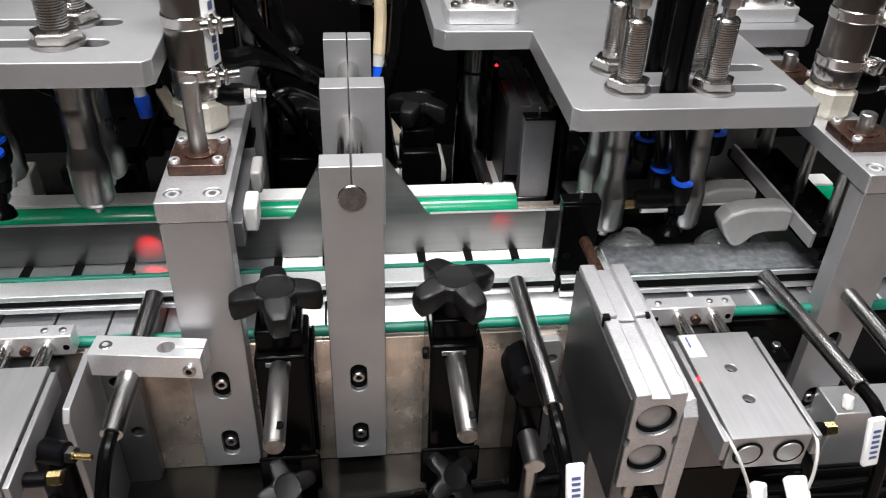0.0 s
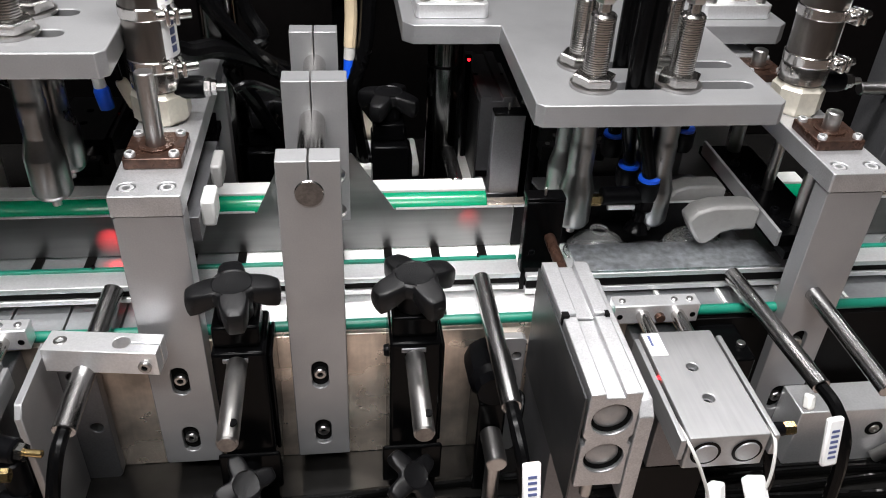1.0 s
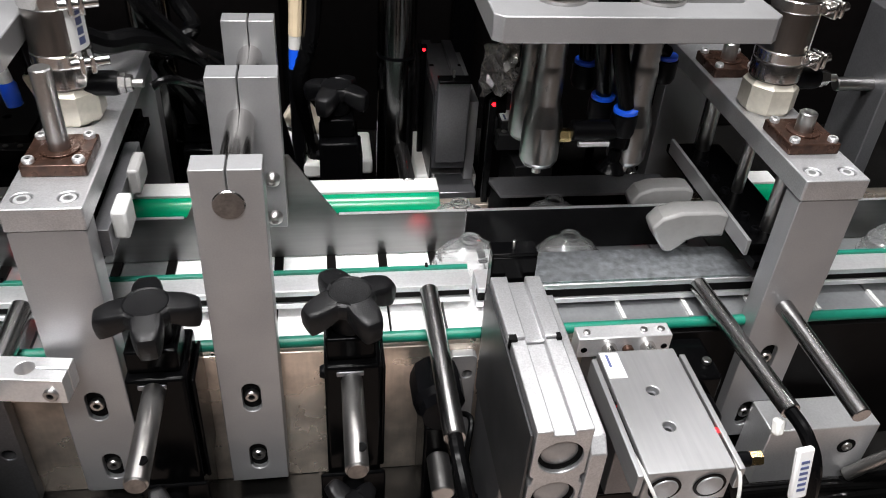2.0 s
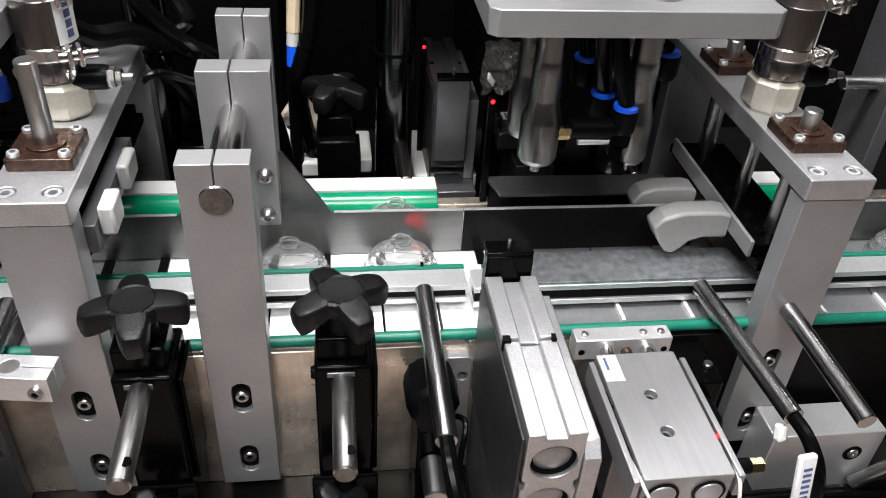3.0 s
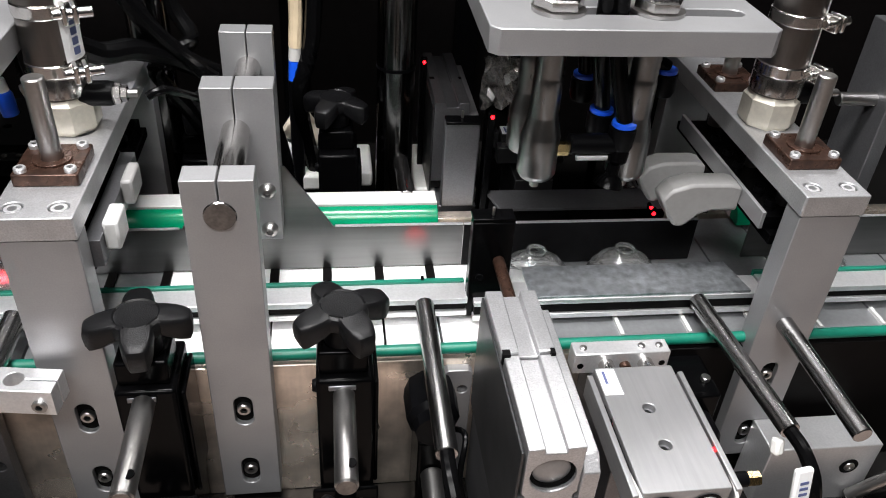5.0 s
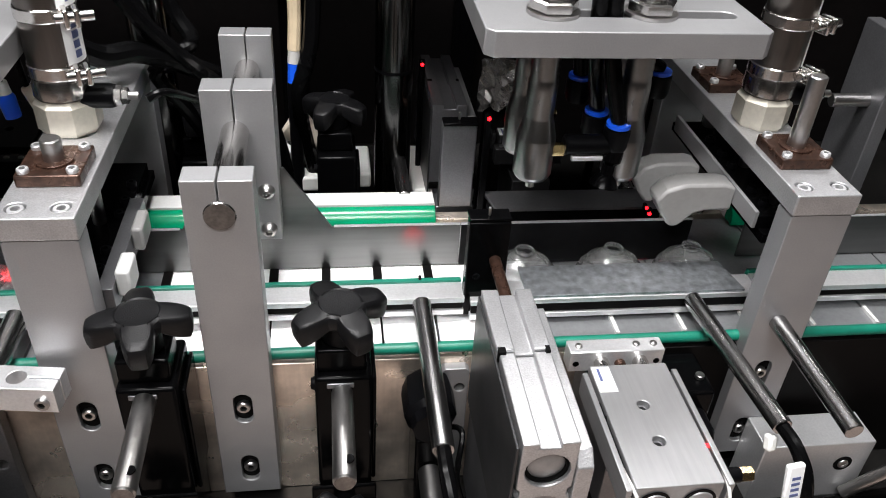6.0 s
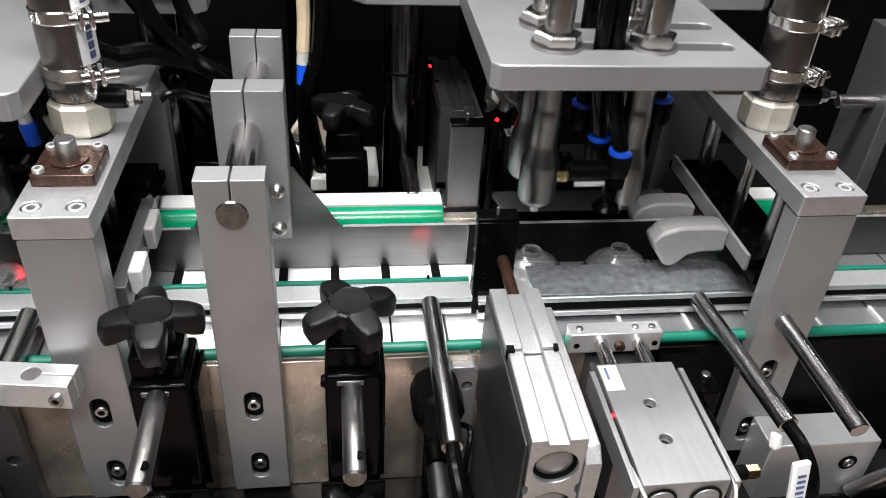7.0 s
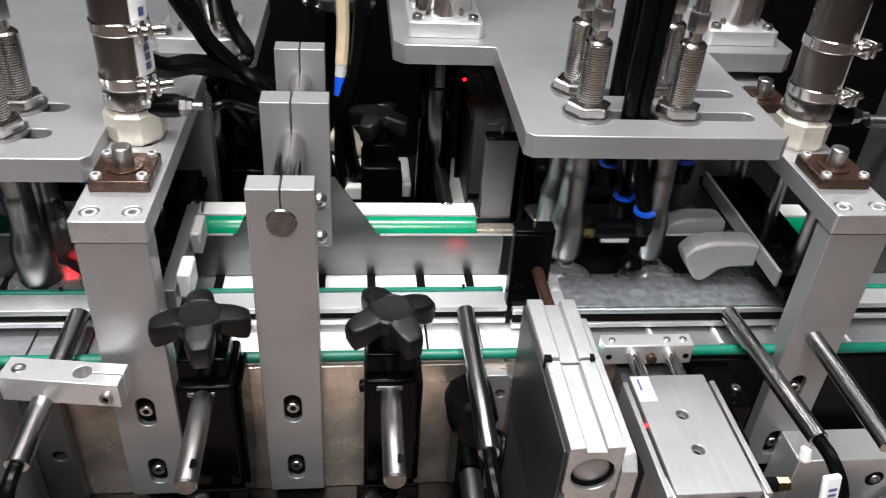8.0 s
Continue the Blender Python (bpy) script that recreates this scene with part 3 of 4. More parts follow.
clamp_block = thing("clamp_block", "bright milled aluminium clamp block on the rod", "clamp block")
m = pose(-0.1490, -0.014, 0.894, 0, 0, -7)
bm = plate(B(), [(-0.040, -0.0105), (0.040, -0.0105), (0.040, -0.0006), (0.0200, -0.0006), (0.0200, 0.0006), (0.040, 0.0006), (0.040, 0.0105), (-0.040, 0.0105)], [circle(0.0130, 0, 0.0062)], "z", -0.010, 0.010)
ob = part("block", bm, ALU_BRIGHT, clamp_block, bevel=0.0006)
ob.matrix_local = m
cap_screw(ob, (-0.030, 0.0, 0.0082), (0, 0, 1), 0.0048, 0.0025)
cap_screw(ob, (0.031, -0.0105, -0.002), (0, -1, 0), 0.0048, 0.0025)


# ---------------------------------------------------------------- twin rod cylinder with its sliding end block
twin = thing("twin_rod_cylinder", "silver twin rod air cylinder with sensors", "air cylinder")
X0, X1, Y0, Y1, ZB, ZT = 0.2415, 0.2975, -0.1290, -0.0240, 0.8700, 0.8990
bm = plate(B(), rect(X0, X1, Y0, Y1, 0.0008), [circle(0.2680, -0.0630, 0.0042), circle(0.2680, -0.0940, 0.0042)], "z", ZB, ZT)
body = part("body", bm, ALU_BRUSH, twin, "brushed aluminium cylinder body", bevel=0.0006)
for y in (-0.063, -0.094):
    part("counterbore", plate(B(), circle(0.268, y, 0.0041, 18), [circle(0.268, y, 0.0026, 18)], "z", ZT - 0.012, ZT - 0.0045), ALU_DARK, body)
for sx in (0.2550, 0.2840):
    bore = part("end_cap", lathe(B(), (sx, Y0 - 0.0002, 0.8845), (sx, Y0 - 0.0008, 0.8845), [(0, 0.0105), (1, 0.0105)], 24), BLACK_GLOSS, body)
    part("cap_disc", lathe(B(), (sx, Y0 - 0.0009, 0.8845), (sx, Y0 - 0.0016, 0.8845), [(0, 0.0085), (1, 0.0080)], 24), ALU, bore)
for sx, s in ((X0, -1), (X1, 1)):
    a, b = sorted((sx + s * 0.0022, sx + s * 0.0062))
    part("sensor_rail", box(B(), a, b, Y0 - 0.001, Y1 - 0.006, 0.8800, 0.8985), ALU_BRUSH, twin, bevel=0.0006)
    a, b = sorted((sx + s * 0.0002, sx + s * 0.0021))
    part("sensor", box(B(), a, b, -0.120, -0.055, 0.8830, 0.8955), BLACK, twin, bevel=0.0004)
part("type_label", box(B(), X0 + 0.0008, X0 + 0.0135, -0.0500, -0.0260, ZT + 0.0001, ZT + 0.0004), LABEL, body, "white sticker")
part("print_bar", box(B(), X0 + 0.0040, X0 + 0.0060, -0.0400, -0.0280, ZT + 0.0005, ZT + 0.0006), INK, body)


def lamp_barrel(x, y):
    """A little indicator lamp; turning its red half up stands for its light switching on."""
    half = [(0.0017 * math.cos(math.pi * k / 8), 0.0017 * math.sin(math.pi * k / 8)) for k in range(9)]
    b = part("sensor_led", plate(B(), [(a, -c) for a, c in half], [], "x", -0.0016, 0.0016), BLACK, twin, "small red indicator lamp of a sensor")
    part("lens", plate(B(), half, [], "x", -0.0016, 0.0016), RED, b, "glowing red lens")
    b.location = (x, y, 0.8950)
    return b


led_left = lamp_barrel(0.2403, -0.0690)
led_right = lamp_barrel(0.2987, -0.0970)
part("mount", box(B(), 0.250, 0.290, -0.070, 0.0198, 0.800, 0.8699), ALU_DARK, twin, bevel=0.001)
part("foot", box(B(), 0.240, 0.300, -0.070, 0.0198, 0.7352, 0.7999), DARK, twin, bevel=0.001)
slide = part("end_block", box(B(), 0.2325, 0.3030, -0.0100, 0.0040, 0.8805, 0.8985), ALU_BRIGHT, twin, "bright end block on two chrome rods", bevel=0.0008)
for sx in (0.2560, 0.2850):
    part("piston_rod", chamfered(B(), (sx, -0.0101, 0.8890), (sx, -0.0900, 0.8890), 0.0055, 0.0004, 20), CHROME, slide)
part("bumper", chamfered(B(), (0.2700, -0.0101, 0.8880), (0.2700, -0.0150, 0.8880), 0.0040, 0.0006, 12), BRONZE, slide)
for sx in (0.2400, 0.2830, 0.2960):
    part("screw", lathe(B(), (sx, -0.003, 0.8986), (sx, -0.003, 0.9003), [(0, 0.0028), (0.6, 0.0026), (1, 0.0014)], 12), STEEL, slide)
for sx in (0.2375, 0.2980):
    part("screw_hole", rod(B(), (sx, -0.0101, 0.8880), (sx, -0.0104, 0.8880), 0.0024, 12), BLACK_GLOSS, slide)
part("outlet_fitting", chamfered(B(), (0.3038, -0.112, 0.884), (0.318, -0.112, 0.884), 0.005, 0.0006, 12), BLACK, twin)
part("outlet_nut", lathe(B(), (0.3181, -0.112, 0.884), (0.326, -0.112, 0.884), [(0, 0.0048), (1, 0.0048)], 6), BRASS, twin)

# heavy slide unit beside it
slide_unit = thing("slide_unit", "grainy aluminium slide unit with two round bores", "slide unit")
prof = [(0.1660, 0.866), (0.1660, 0.9040), (0.1682, 0.9060), (0.1682, 0.9110), (0.1660, 0.9130), (0.1660, 0.9500), (0.1757, 0.9500), (0.1757, 0.9462), (0.1877, 0.9462), (0.1877, 0.9500),
        (0.1985, 0.9500), (0.1985, 0.9130), (0.1963, 0.9110), (0.1963, 0.9060), (0.1985, 0.9040), (0.1985, 0.866)]
part("body", plate(B(), prof, [circle(0.1825, 0.9275, 0.0132), circle(0.1825, 0.8925, 0.0132)], "y", -0.1350, -0.0620), ALU_CAST, slide_unit, bevel=0.0008)
rear_prof = [(0.1645, 0.866), (0.1645, 0.9520), (0.1757, 0.9520), (0.1757, 0.9472), (0.1877, 0.9472), (0.1877, 0.9520), (0.1985, 0.9520), (0.1985, 0.866)]
part("rear_body", plate(B(), rear_prof, [], "y", -0.0612, -0.0020), ALU_CAST, slide_unit, bevel=0.0008)
for x0, x1 in ((0.1652, 0.1700), (0.1950, 0.1978)):
    # black blocks give the seam its shaded depth
    part("seam_slot", box(B(), x0, x1, -0.0640, -0.0590, 0.9440, 0.9523), RECESS_SHADE, slide_unit)
for z in (0.9275, 0.8925):
    bc = part("bore_cap", lathe(B(), (0.1825, -0.1100, z), (0.1825, -0.1325, z), [(0, 0.0131), (0.35, 0.0131), (0.35, 0.0112), (0.90, 0.0110), (1, 0.0020)], 28), ALU_BRUSH, slide_unit)
    # black ring paints the shadow in the gap around the cap
    part("bore_ring", plate(B(), circle(0.1825, z, 0.0131, 28), [circle(0.1825, z, 0.0113, 28)], "y", -0.1322, -0.1180), RECESS_SHADE, bc)
# added sheet whose dark colour stands for shade on the left side
part("dark_side", box(B(), 0.1626, 0.1643, -0.1345, -0.0020, 0.8500, 0.9470), ALU_SHADED, slide_unit, "thin sheet darkened as the shaded side", bevel=0.0005)
part("side_plate", plate(B(), [(-0.1370, 0.8500), (-0.0060, 0.8500), (-0.0060, 0.9380), (-0.1290, 0.9380), (-0.1370, 0.9300)], [], "x", 0.1987, 0.2085), ALU_CAST, slide_unit, bevel=0.0008)
part("bracket", box(B(), 0.1700, 0.2085, -0.0720, 0.0190, 0.7352, 0.8498), ALU_DARK, slide_unit, bevel=0.001)
part("bleed_screw", chamfered(B(), (0.178, -0.128, 0.8500), (0.178, -0.128, 0.8659), 0.0040, 0.0006, 12), STEEL, slide_unit)
stopper = part("stopper", box(B(), 0.1650, 0.1960, 0.0000, 0.0110, 0.8800, 0.9660), BLACK_GLOSS, slide_unit, "black stopper block that slides out on a brown pin", bevel=0.0012)
part("stopper_lip", box(B(), 0.1650, 0.1960, 0.0005, 0.0150, 0.9661, 0.9690), BLACK_GLOSS, stopper, bevel=0.0008)
part("pin", chamfered(B(), (0.1860, -0.0001, 0.9330), (0.1860, -0.0760, 0.9330), 0.0045, 0.0006, 16), BRONZE, stopper, "brown pin")
part("screw", lathe(B(), (0.1730, -0.0001, 0.918), (0.1730, -0.0012, 0.918), [(0, 0.0030), (1, 0.0028), (1, 0.0016), (0.2, 0.0016)], 12), BLACK, stopper)
part("needle", chamfered(B(), (0.1800, 0.0060, 0.9691), (0.1800, 0.0060, 0.9760), 0.0012, 0.0003, 8), STEEL, stopper)


# ---------------------------------------------------------------- lifting pick up gantry
def gantry(x, sign, label, right=0.0225, wing=0.244, groove=0.0010):
    """Plate with four spring plungers; sign 1: it reaches back to the left. right: the plungers' place, wing: where the wings begin."""
    g = thing("pick_up_gantry", label, "gantry", (x, 0, 0), "pick up gantries")
    s = sign
    out = [(-0.093, 0.070), (0.093, 0.070), (0.099, 0.076), (0.100, wing), (0.176, wing), (0.186, wing + 0.010), (0.186, 0.430), (-0.186, 0.430), (-0.186, wing + 0.010), (-0.176, wing), (-0.096, wing), (-0.099, 0.076)]
    out = [(s * u, v) for u, v in out]
    holes = [slot(0.010 * s, 0.107, 0.150, 0.0150), slot(0.010 * s, 0.150, 0.150, 0.0150)]
    part("plate", plate(B(), out, holes, "z", 1.0240, 1.0420), ALU, g, "thick satin aluminium plate with long slots", bevel=0.0008)
    for yy in (0.107, 0.150):
        for xx in (-0.047, right):
            pl = part("plunger", lathe(B(), (xx, yy, 1.0422), (xx, yy, 1.0445), [(0, 0.0186), (1, 0.0186)], 24), STEEL, g, "chromed spring plunger")
            part("nut", lathe(B(), (xx, yy, 1.0446), (xx, yy, 1.0525), [(0, 0.0160), (0.12, 0.0172), (0.85, 0.0172), (1, 0.0152)], 6), CHROME, pl)
            rings = []
            for k in range(24):
                rings += [(k / 25, 0.0099), ((k + 0.45) / 25, 0.0099), ((k + 0.6) / 25, 0.0099 - groove), ((k + 0.85) / 25, 0.0099 - groove)]
            part("thread", lathe(B(), (xx, yy, 1.0526), (xx, yy, 1.1000), rings + [(0.965, 0.0099), (1, 0.0084)], 24), CHROME, pl)
            part("stem", rod(B(), (xx, yy, 1.1001), (xx, yy, 1.1400), 0.0050, 16), CHROME, pl)
            part("stem_nut", lathe(B(), (xx, yy, 1.1080), (xx, yy, 1.1220), [(0, 0.0070), (0.08, 0.0078), (0.92, 0.0078), (1, 0.0070)], 6), STEEL, pl)
            part("lower_nut", lathe(B(), (xx, yy, 1.0170), (xx, yy, 1.0239), [(0, 0.0130), (1, 0.0126)], 24), STEEL, pl)
            rings = [(k / 40, 0.0104 if k % 2 else 0.0098) for k in range(10)] + [(0.26, 0.0108), (0.30, 0.0108), (0.50, 0.0108), (0.505, 0.0108), (0.66, 0.0147), (0.665, 0.0148), (0.955, 0.0148), (0.96, 0.0147), (0.995, 0.0126), (1.0, 0.0122)]
            part("cone", lathe(B(), (xx, yy, 1.0168), (xx, yy, 0.9150), rings, 28), CONE_STEEL, pl)
            part("set_screw", lathe(B(), (xx - 0.002, yy - 0.0096, 0.9800), (xx - 0.002, yy - 0.0102, 0.9800), [(0, 0.0030), (1, 0.0028), (1, 0.0018), (0.2, 0.0018)], 14), ALU_DARK, pl)
            part("pad_pin", rod(B(), (xx, yy, 0.9149), (xx, yy, 0.9060), 0.0035, 12), STEEL, pl)
    for bx in (-0.139, 0.139):
        fb = part("bearing_flange", plate(B(), rect(bx - 0.034, bx + 0.034, 0.262, 0.330, 0.003), [circle(bx, 0.296, 0.0195)], "z", 1.0422, 1.0560), ALU_BRIGHT, g, "bright bearing flange with screws", bevel=0.001)
        part("bearing", plate(B(), circle(bx, 0.296, 0.0260, 28), [circle(bx, 0.296, 0.0190, 28)], "z", 1.0562, 1.1000), CHROME, fb, bevel=0.0008)
        for sx in (-0.025, 0.025):
            for sy in (-0.025, 0.025):
                cap_screw(fb, (bx + sx, 0.296 + sy, 1.0562), (0, 0, 1), 0.0048, 0.0045)
    # hoses and push-in fittings between the plungers
    shift = 0.0 if sign > 0 else -0.045
    for xx, yy, zz, sx in ((0.0125, 0.100, 0.963, -0.003), (0.004, 0.128, 0.961, -0.014), (-0.006, 0.150, 0.980, -0.012), (0.058, 0.150, 0.984, -0.001)):
        xx += shift
        f = part("fitting", lathe(B(), (xx, yy, zz - 0.022), (xx, yy, zz - 0.004), [(0, 0.0085), (0.25, 0.0102), (1, 0.0102)], 18), BLACK, g)
        part("release_ring", lathe(B(), (xx, yy, zz - 0.0039), (xx, yy, zz), [(0, 0.0078), (0.2, 0.0092), (0.9, 0.0092), (1, 0.0080)], 20), BLUE, f, "blue release ring")
        sy = 0.107 if yy < 0.14 else 0.150
        sx += shift
        part("hose", tube(B(), [(xx, yy, zz), (sx, sy, 1.035), (sx, sy, 1.15), (sx, sy, 1.31)], 0.0060, 12), RUBBER, f)
    part("manifold", chamfered(B(), (-0.027 + shift, 0.100, 0.9450), (0.010 + shift, 0.100, 0.9450), 0.0078, 0.0012, 18), BLACK, g)
    part("elbow_tube", rod(B(), (-0.020 + shift, 0.0985, 0.9345), (0.004 + shift, 0.0985, 0.9345), 0.0026, 12), ALU_BRIGHT, g, "thin silver vacuum tube")
    part("suction_foot", lathe(B(), (0.0125 + shift, 0.100, 0.9409), (0.0080 + shift, 0.096, 0.9120), [(0, 0.0090), (0.30, 0.0085), (0.42, 0.0050), (0.70, 0.0050), (0.82, 0.0090), (1, 0.0115)], 20), BLACK_GLOSS, g)
    part("brass_fitting", lathe(B(), (-0.0350 + shift, 0.102, 0.940), (-0.0262 + shift, 0.102, 0.940), [(0, 0.0052), (1, 0.0052)], 6), BRASS, g)
    return g


right_gantry = gantry(0.2660, 1, "thick aluminium lifting gantry with spring plungers and hoses")
left_gantry = gantry(-0.2285, -1, "thick aluminium lifting gantry with spring plungers and hoses", 0.031, 0.272, 0.0014)


# ---------------------------------------------------------------- behind the lanes
for cx in (0.1270, 0.4050, -0.3675, -0.0895):
    column = thing("guide_column", "dark polished guide column behind the conveyor", "column", (cx, 0.296, 0), "guide columns")
    part("shaft", rod(B(), (0, 0, 0.7352), (0, 0, 1.90), 0.0180, 32), BLACK_CHROME, column)
    part("ring", rod(B(), (0, 0, 0.985), (0, 0, 0.988), 0.0184, 32), BLACK, column)


def rear(ob, y=0.29, dx=0.0):
    """The same thing on the far lane, turned to face the other way."""
    return copy_thing(ob, Matrix.Translation((dx, y, 0)) @ Matrix.Diagonal((1, -1, 1, 1)) @ ob.matrix_basis)


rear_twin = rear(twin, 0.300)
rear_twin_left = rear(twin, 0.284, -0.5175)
# the gantry's shade on the rear cylinders is put into a near black colour
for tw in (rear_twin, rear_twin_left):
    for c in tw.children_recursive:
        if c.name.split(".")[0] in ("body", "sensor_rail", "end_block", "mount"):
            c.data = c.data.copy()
            c.data.materials[0] = ALU_SHADED
left_twin = copy_thing(twin, pose(-0.5120, 0, 0))
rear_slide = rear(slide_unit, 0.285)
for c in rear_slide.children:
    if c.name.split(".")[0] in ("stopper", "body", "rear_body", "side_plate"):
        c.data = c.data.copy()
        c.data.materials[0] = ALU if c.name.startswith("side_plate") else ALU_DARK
for k in knobs:
    rear(k, 0.29)
for r in (rod_a, rod_b):
    rear(r, 0.265)

inner_plate = thing("inner_rail", "dark steel strip with a folded edge", "guide rail", (0, 0, 0), "conveyor guides")
part("strip", plate(B(), [(0.212, 0.178), (0.378, 0.178), (0.372, 0.210), (0.204, 0.210)], [], "z", 0.8985, 0.9010), ALU_DARK, inner_plate, bevel=0.0003)
part("web", box(B(), 0.206, 0.376, 0.196, 0.199, 0.8746, 0.8984), BLACK_GLOSS, inner_plate)

# support block beside the press portal
mount_block = thing("mount_block", "pale machined foot block with a side hole", "foot block")
part("block", box(B(), 0.4040, 0.5000, -0.0240, 0.0096, 0.7352, 0.8000), ALU_BRIGHT, mount_block, bevel=0.0010)
hole = part("side_hole", rod(B(), (0.478, -0.0241, 0.776), (0.478, -0.0246, 0.776), 0.0080, 24), RECESS_SHADE, mount_block)
part("hole_screw", lathe(B(), (0.478, -0.0247, 0.776), (0.478, -0.0262, 0.776), [(0, 0.0046), (0.7, 0.0044), (1, 0.0030), (1, 0.0020), (0.3, 0.0020)], 16), STEEL, hole)
part("inclined_pin", chamfered(B(), (0.484, -0.0310, 0.7460), (0.512, -0.0400, 0.7860), 0.0055, 0.0008, 18), STEEL, mount_block)

# sensor bracket behind the rod
sensor_bracket = thing("sensor_bracket", "black round clamp on a drilled aluminium plate", "bracket")
part("arm", plate(B(), rect(0.1440, 0.1655, 0.7352, 0.8670, 0.003), [circle(0.1585, 0.848, 0.0040)], "y", 0.0120, 0.0198), ALU, sensor_bracket, bevel=0.0006)
part("clamp_body", lathe(B(), (0.1330, 0.0110, 0.853), (0.1330, -0.0330, 0.853), [(0, 0.0180), (0.2, 0.0195), (0.7, 0.0190), (0.8, 0.0150), (1, 0.0140)], 10), BLACK, sensor_bracket)
part("clamp_stem", box(B(), 0.1220, 0.1440, -0.0300, 0.0119, 0.7352, 0.8380), BLACK_GLOSS, sensor_bracket, bevel=0.002)
part("knurled_bar", chamfered(B(), (0.1330, -0.0300, 0.806), (0.1330, -0.0620, 0.804), 0.0085, 0.0010, 20), STEEL, sensor_bracket)
part("support_pin", chamfered(B(), (0.1330, -0.0500, 0.7352), (0.1330, -0.0500, 0.7960), 0.0062, 0.0006, 16), STEEL, sensor_bracket)
part("cable", tube(B(), [(0.146, -0.01, 0.83), (0.155, -0.03, 0.845), (0.150, -0.05, 0.82), (0.158, -0.06, 0.78), (0.150, -0.07, 0.737)], 0.0022, 8), RUBBER, sensor_bracket)

# valves between the twin rod cylinder and the portal
valve = thing("air_valve", "black air valve with round fittings", "valve")
part("valve_body", box(B(), 0.3080, 0.3440, -0.0250, 0.0195, 0.7352, 0.8680), BLACK_GLOSS, valve, bevel=0.003)
part("round_fitting", lathe(B(), (0.3300, -0.0251, 0.842), (0.3300, -0.0480, 0.842), [(0, 0.0110), (0.8, 0.0110), (1, 0.0085)], 20), BLACK, valve)
part("round_fitting", lathe(B(), (0.3180, -0.0251, 0.812), (0.3180, -0.0460, 0.812), [(0, 0.0095), (0.8, 0.0095), (1, 0.0075)], 20), BLACK, valve)
part("valve_screw", chamfered(B(), (0.3360, -0.0100, 0.8681), (0.3360, -0.0100, 0.8720), 0.0035, 0.0005, 12), STEEL, valve)
part("valve_hose", tube(B(), [(0.3300, -0.0481, 0.842), (0.334, -0.07, 0.838), (0.345, -0.085, 0.80), (0.35, -0.074, 0.737)], 0.0045), RUBBER, valve)

# arm at the next press
side_arm = thing("side_arm", "steel cross arm on an upright plate", "bracket")
part("arm_rod", chamfered(B(), (0.5130, 0.200, 0.997), (0.7200, 0.200, 0.997), 0.0062, 0.0008, 20), STEEL, side_arm)
part("arm_plate", box(B(), 0.5480, 0.5620, 0.180, 0.240, 0.7352, 1.060), ALU_DARK, side_arm, bevel=0.001)


# bracket and air fittings beside the other twin rod cylinder
fitting_bracket = thing("fitting_bracket", "dull aluminium bracket with black elbow air fittings", "bracket")
part("upright", plate(B(), [(-0.062, 0.7352), (0.006, 0.7352), (0.006, 0.8880), (-0.056, 0.8880), (-0.062, 0.8800)], [], "x", -0.2000, -0.1950), ALU, fitting_bracket, bevel=0.0008)
part("ledge", plate(B(), rect(-0.1998, -0.1690, 0.7352, 0.8700, 0.003), [circle(-0.1860, 0.850, 0.0052), circle(-0.1790, 0.795, 0.0052)], "y", 0.0080, 0.0190), ALU_DARK, fitting_bracket, bevel=0.0008)
for ez, ey in ((0.866, -0.082), (0.828, -0.096)):
    elbow = part("elbow_fitting", chamfered(B(), (-0.2080, ey, ez + 0.012), (-0.1900, ey - 0.006, ez + 0.012), 0.0085, 0.0015, 18), BLACK, fitting_bracket)
    part("drop", chamfered(B(), (-0.1960, ey - 0.006, ez + 0.0050), (-0.1940, ey - 0.010, ez - 0.0210), 0.0082, 0.0015, 18), BLACK, elbow)
    part("hexagon", lathe(B(), (-0.1899, ey - 0.006, ez + 0.012), (-0.1850, ey - 0.007, ez + 0.012), [(0, 0.0062), (1, 0.0062)], 6), CHROME, elbow)
    part("needle", chamfered(B(), (-0.1849, ey - 0.007, ez + 0.012), (-0.1740, ey - 0.009, ez + 0.012), 0.0026, 0.0006, 12), BRASS, elbow)

# connectors hanging under the other gantry
plug = part("connector", lathe(B(), (0.0645, 0.162, 0.9790), (0.0665, 0.162, 0.9610), [(0, 0.0052), (0.15, 0.0064), (1, 0.0058)], 16), BLUE, left_gantry, "blue plastic plug")
part("white_end", lathe(B(), (0.0645, 0.162, 0.9791), (0.0635, 0.162, 0.9880), [(0, 0.0050), (1, 0.0045)], 16), WHITE, plug)
part("wire", tube(B(), [(0.0635, 0.162, 0.9881), (0.0620, 0.164, 1.004), (0.0640, 0.168, 1.0238)], 0.0022, 8), RUBBER, plug)
plug = part("connector", lathe(B(), (0.0800, 0.164, 0.9840), (0.0885, 0.164, 0.9600), [(0, 0.0042), (0.1, 0.0050), (0.9, 0.0050), (1, 0.0034)], 16), CREAM_PALE, left_gantry, "cream plastic plug")
part("wire", tube(B(), [(0.0800, 0.164, 0.9841), (0.0780, 0.165, 1.004), (0.0790, 0.168, 1.0238)], 0.0022, 8), RUBBER, plug)


